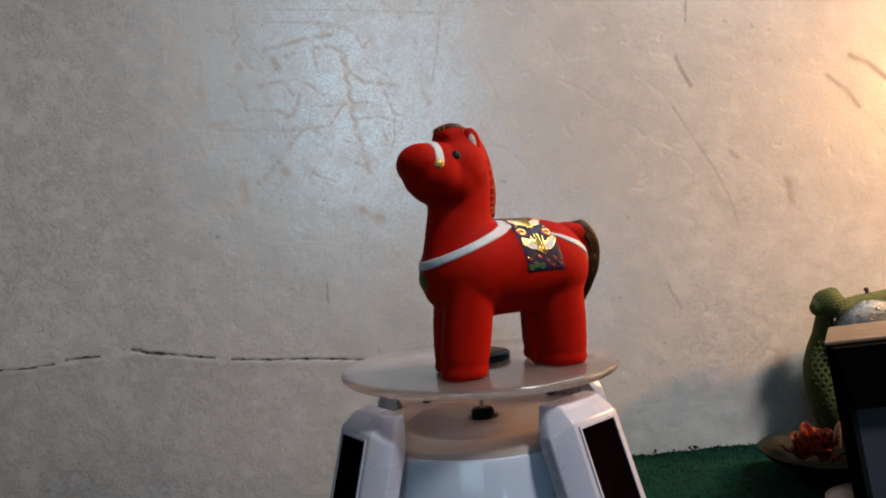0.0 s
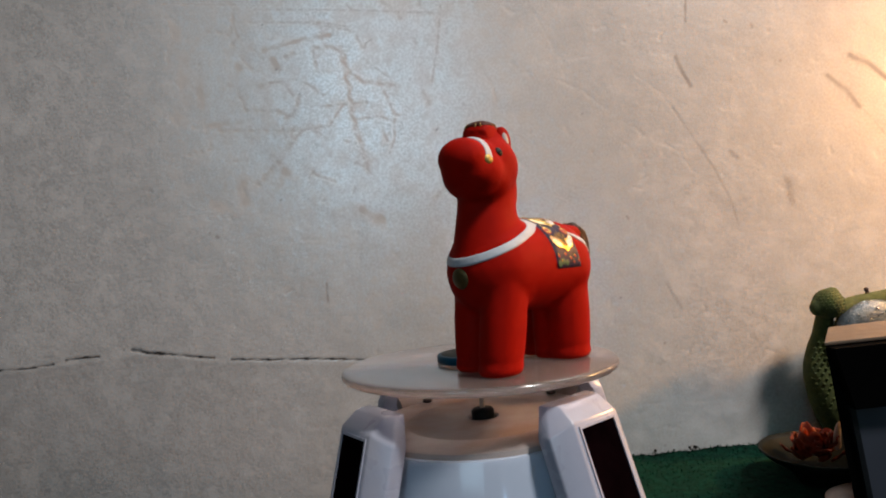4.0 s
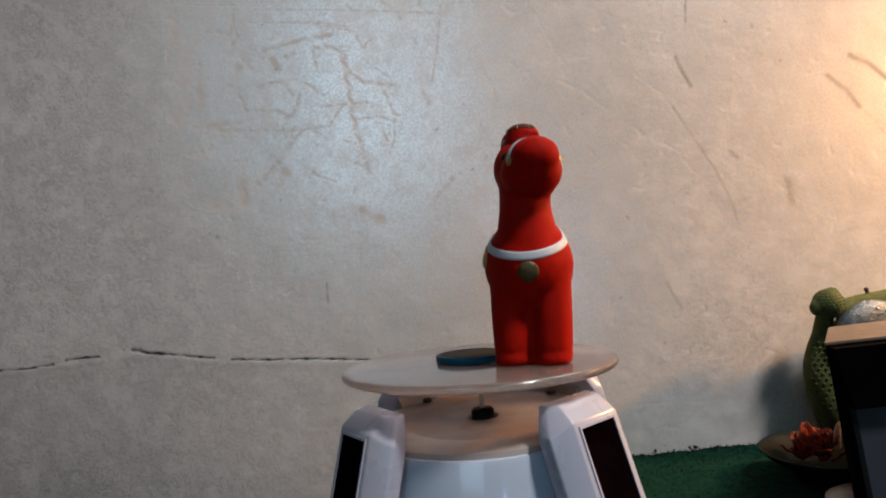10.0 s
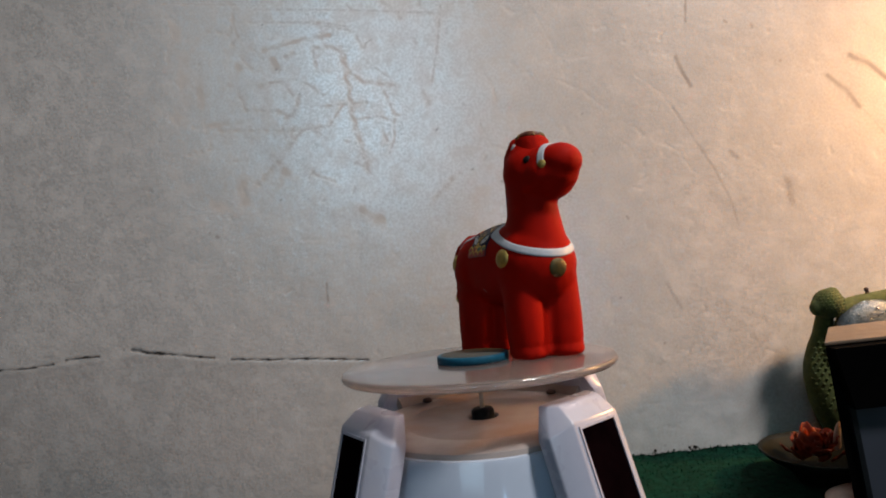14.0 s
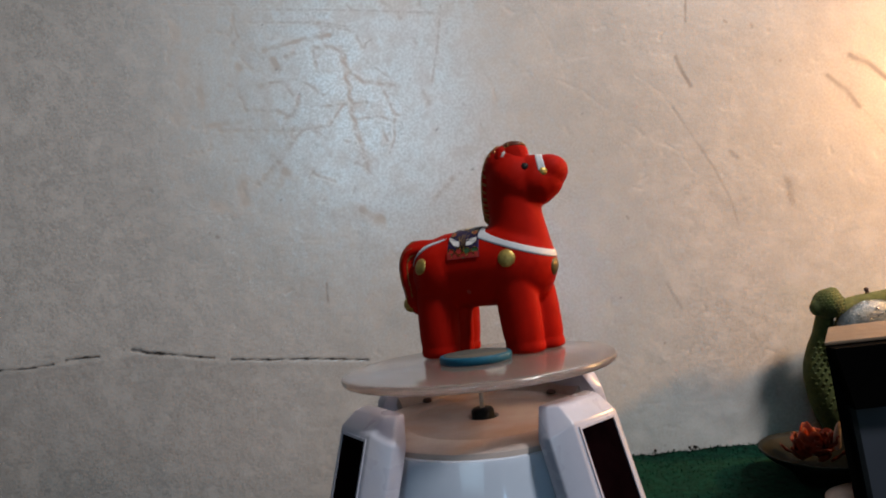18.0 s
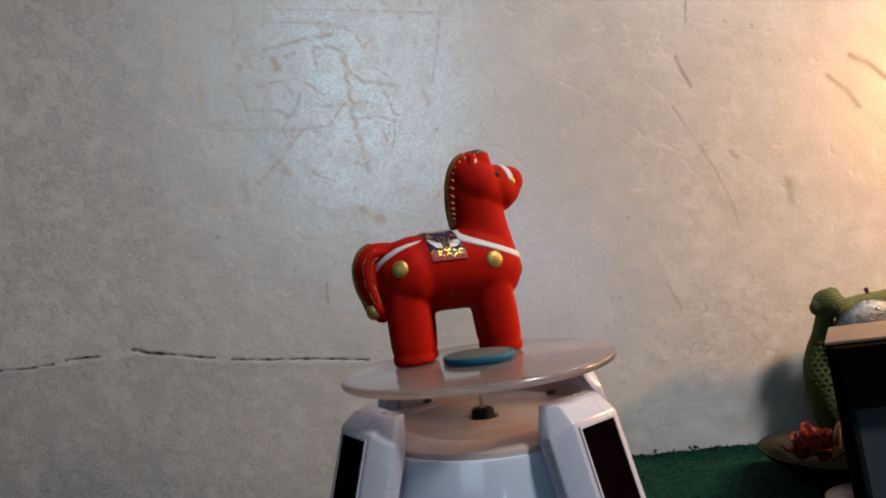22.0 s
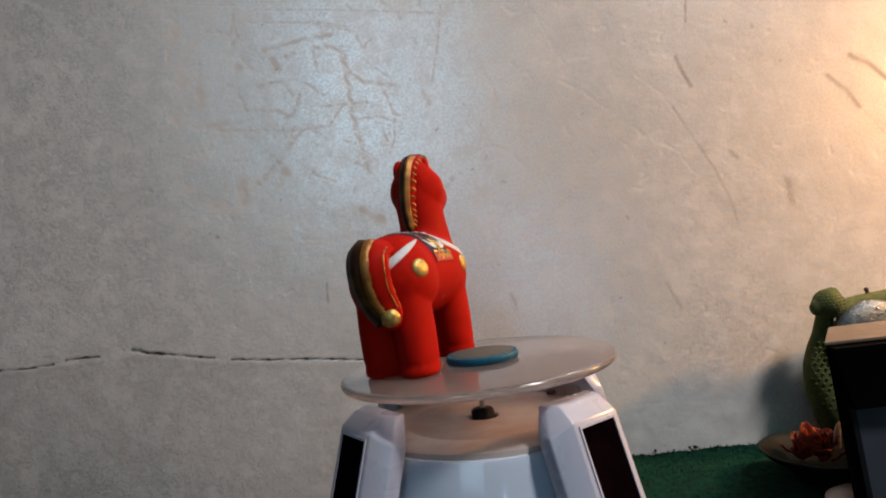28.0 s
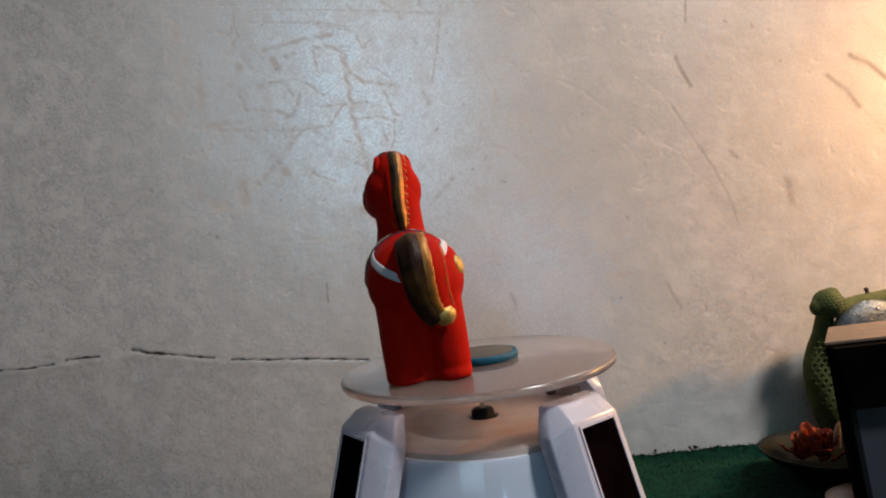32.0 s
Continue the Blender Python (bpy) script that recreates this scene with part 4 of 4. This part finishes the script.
# ---- corner beside the turntable: dish, plush toy, box ----
def build_plush():
    toy = thing("plush_toy", "olive green scaly fabric toy animal with a glittery front", "plush toy", pose(0.2020, 0.1365, 0.0005) @ Matrix.Diagonal((1.045, 1.0, 0.985, 1)))
    bm = bmesh.new()
    # lower lump, hidden by the box, thickened to keep lamp light off the arm
    blob(bm, (23, -11, 30), (38, 14, 32))
    blob(bm, (24, -8, 62.5), (36, 9, 17))
    tube(bm, spline([(-9, -12, 74.5), (5, -12, 76.5), (26, -12, 78), (62, -12, 77.5)], 5), [5.2] * 16, 20)
    remeshed(part("body", bm, PLUSH, toy), 0.0015, 6)
    bm = bmesh.new()
    tube(bm, spline([(-13, -8, 75), (-15.0, -6, 64), (-17.2, -5, 52), (-18.4, -6, 38), (-14.5, -6, 22), (-8, -5, 10)], 5), np.interp(np.linspace(0, 1, 26), [0, 0.25, 0.5, 1], [4.0, 4.4, 7.4, 9.5]), 20)
    arm = part("arm", bm, PLUSH, toy)
    bm = bmesh.new()
    blob(bm, (-14.2, -12, 78.0), (7.2, 7.6, 7.8))
    blob(bm, (-12.0, -12, 83.5), (3.6, 3.6, 3.2))
    blob(bm, (-20.6, -12.5, 76.5), (3.0, 3.2, 4.4))
    eye_knob = remeshed(part("knob", bm, PLUSH, toy, "round studded fabric knob"), 0.001, 4)
    # small raised studs over knob and arm
    rng = random.Random(8)
    bm = bmesh.new()
    for j in range(13):
        for i in range(24):
            a, b = 2 * math.pi * (i + 0.5 * (j % 2)) / 24, -1.3 + 2.6 * j / 12
            d = Vector((math.cos(a) * math.cos(b), math.sin(a) * math.cos(b), math.sin(b)))
            if d.y < 0.4:
                blob(bm, Vector((-14.2, -12, 78.0)) + Vector((d.x * 7.0, d.y * 7.4, d.z * 7.5)), (0.48, 0.48, 0.48), subdiv=1)
    part("knob_stud", bm, PLUSH, eye_knob)
    bm = bmesh.new()
    for j in range(14):
        for i in range(6):
            z = 24 + j * 2.6
            a = -2.6 + i * 0.42 + 0.21 * (j % 2)
            cx = np.interp(z, [22, 38, 52, 64], [-14.5, -18.4, -17.2, -14.0])
            r = np.interp(z, [22, 38, 52, 64], [8.6, 7.9, 6.6, 4.6])
            blob(bm, (cx + r * math.cos(a), -6 + r * math.sin(a), z), (0.8, 0.8, 0.8), subdiv=1)
    part("arm_stud", bm, PLUSH, arm)
    bm = bmesh.new()
    blob(bm, (4, -16, 62.0), (19, 7, 17))
    remeshed(part("front_panel", bm, GLITTER, toy, "silvery glitter fabric front"), 0.0015, 3)
    bm = bmesh.new()
    for _ in range(60):
        a, b = rng.uniform(0, 3.14), rng.uniform(0.3, 1)
        x, z = 4 + 17.5 * b * math.cos(a), 62.0 + 16 * b * math.sin(a)
        blob(bm, (x, -16 - 7 * math.sqrt(max(0, 1 - ((x - 4) / 19) ** 2 - ((z - 62.0) / 17) ** 2)) - 0.2, z), (0.5, 0.3, 0.5), rng.uniform(0, 90), 0, 1)
    part("sequin", bm, SEQUIN, toy, "tiny shining sequins")
    bm = bmesh.new()
    tube(bm, [(5.6, -12, 75), (5.2, -12.4, 82.5), (4.8, -12.6, 83.6)], [1.0, 0.85, 1.1], 10)
    part("stalk", bm, BARK, toy, "short dark stalk")


build_plush()


def build_dish():
    dish = thing("dish", "dark green glazed shallow dish on the felt mat", "dish", pose(0.158, 0.092, 0.0008))
    bm = bmesh.new()
    lathe(bm, [(12, 0), (12.5, 2.0), (16, 6), (24, 11.5), (27.0, 14.5), (27.4, 15.2), (26.8, 15.5), (24.5, 13.4), (16, 8.2), (4, 7.4)], 64)
    part("bowl", bm, DISH, dish)
    flower = thing("dried_flower", "crumpled dried red and orange flower lying in the dish", "dried flower", pose(0.154, 0.093, 0.0105))
    rng = random.Random(12)
    for i in range(34):
        bm = bmesh.new()
        a, r0 = rng.uniform(0, 6.28), rng.uniform(0.5, 8)
        tilt, ln, w = rng.uniform(0.15, 1.35), rng.uniform(6, 12), rng.uniform(2.2, 4.2)
        base = Vector((r0 * math.cos(a), r0 * math.sin(a), rng.uniform(-1, 7)))
        out = Vector((math.cos(a) * math.cos(tilt), math.sin(a) * math.cos(tilt), math.sin(tilt)))
        side = Vector((-math.sin(a), math.cos(a), 0))
        up = out.cross(side)
        rings = []
        for k in range(6):
            t = k / 5
            ww = w * math.sin(0.35 + 2.5 * t) 
            curl = rng.uniform(1, 3)
            rings.append([base + out * ln * t + side * ww * s + up * (curl * t * t + 0.9 * noise.noise((i * 3.1 + s * 2, t * 3, 0)) + 0.8 * s * s) for s in (-1, -0.5, 0, 0.5, 1)])
        skin(bm, rings, closed=False, cap=False)
        ob = part("petal", bm, PETAL, flower)
        mod = ob.modifiers.new("thickness", "SOLIDIFY")
        mod.thickness = 0.0003
    shell = thing("shell", "small pale pointed shell leaning in the dish", "shell", pose(0.1655, 0.092, 0.0225) @ Matrix.Diagonal((0.6, 0.6, 0.6, 1)))
    bm = bmesh.new()
    tube(bm, spline([(-2.5, 0, -10), (-1.5, 0, -2), (0, 0, 4), (0.6, 0, 6.5)], 4), np.interp(np.linspace(0, 1, 13), [0, 0.5, 1], [3.2, 2.6, 1.5]), 12, 0.6)
    part("shell_body", bm, SHELL, shell)
    stone = thing("pebble", "smooth pale tan pebble on the felt mat", "pebble", pose(0.1505, 0.066, 0.0006))
    bm = bmesh.new()
    blob(bm, (0, 0, 3.5), (9, 7, 4.6))
    blob(bm, (2, 1, 4.2), (6, 5, 4.4))
    remeshed(part("pebble_body", bm, SHELL, stone), 0.0008, 5)


build_dish()


def build_box():
    """A black box, narrower at the back and foot, with a raw card top and a grey front panel."""
    box = thing("display_box", "black box with tan card top and grey front panel", "box", pose(0.1348, 0.0440, 0.0))

    def plan(z, grow=0.0):
        k = 5.5 * (1 - z / 73.0)
        return [(k - grow, -grow, z), (92 - k + grow, 3 - grow, z), (112 - k + grow, 41 + grow, z), (22.5 + k - grow, 33 + grow, z)]

    bm = bmesh.new()
    skin(bm, [plan(0), plan(72.0)])
    bmesh.ops.bevel(bm, geom=bm.edges[:], offset=0.5, segments=2, profile=0.5, affect="EDGES")
    sharpen(part("shell", bm, BOXBLACK, box))
    bm = bmesh.new()
    skin(bm, [plan(72.05, 0.25), plan(73.4, 0.25)])
    bmesh.ops.bevel(bm, geom=bm.edges[:], offset=0.25, segments=2, profile=0.5, affect="EDGES")
    sharpen(part("card_top", bm, CARD, box, "raw tan cardboard top"))

    def front(x, z, out):
        return (x + 4.6 * (1 - z / 55.0), 0.033 * x - out, z)

    bm = bmesh.new()
    skin(bm, [[front(x, z, o) for x, z in ((7.6, 50), (84, 50), (84, 1), (7.6, 1))] for o in (-0.3, 0.4)])
    part("front_panel", bm, BOXGREY, box, "satin grey panel", smooth=False)
    bm = bmesh.new()
    skin(bm, [[front(x, z, o) for x, z in ((5.4, 54), (7.5, 50), (7.5, 1), (5.4, 1))] for o in (-0.3, 1.5)])
    part("panel_rim", bm, RIMGREY, box, "dark grey bevelled rim", smooth=False)
    # black header, its overhang added to shade the top of the grey panel
    bm = bmesh.new()
    skin(bm, [[front(x, z, o) for x, z in ((2.0, 71.5), (84, 71.5), (84, 48.1), (5.5, 48.1))] for o in (-0.3, 5.0)])
    part("panel_rim", bm, BOXBLACK, box, smooth=False)


build_box()


# ---- the turning of the plate and what stands on it ----
TURN = [0.0, 4.8, 9.8, 15.1, 20.9, 27.1, 33.7, 40.3, 46.9, 53.6, 60.5, 67.9, 75.7, 83.9, 92.4, 101.3, 110.4,
        119.7, 129.1, 138.7, 148.3, 158.0, 167.7, 177.3, 186.8, 196.1, 205.1, 213.8, 222.3, 230.6, 238.7, 246.7, 254.6]


def motions():
    """The plate turns on the upright shaft with a slight wobble; horse and disc ride on it."""
    up = Vector((0.03079, -0.01225, 1)).normalized()
    first = (Vector((1, 0, 0)) - up * up.x).normalized()
    tilt = Matrix((first, up.cross(first), up)).transposed().to_4x4()
    turning = [pose(0, 0, PLATE_Z + 0.001 * FOOT, 0, 0, a) @ tilt for a in TURN]
    walk(plate, [(float(t), m) for t, m in enumerate(turning)])
    on_horse, on_disc = pose(0.01144, -0.01507, -0.001 * FOOT, 0, 0, HORSE_HEADING), pose(-0.0009, 0.0014, 0.0)
    walk(horse, [(float(t), m @ on_horse) for t, m in enumerate(turning)])
    walk(disc, [(float(t), m @ on_disc) for t, m in enumerate(turning)])


HORSE_HEADING = 200.0
motions()
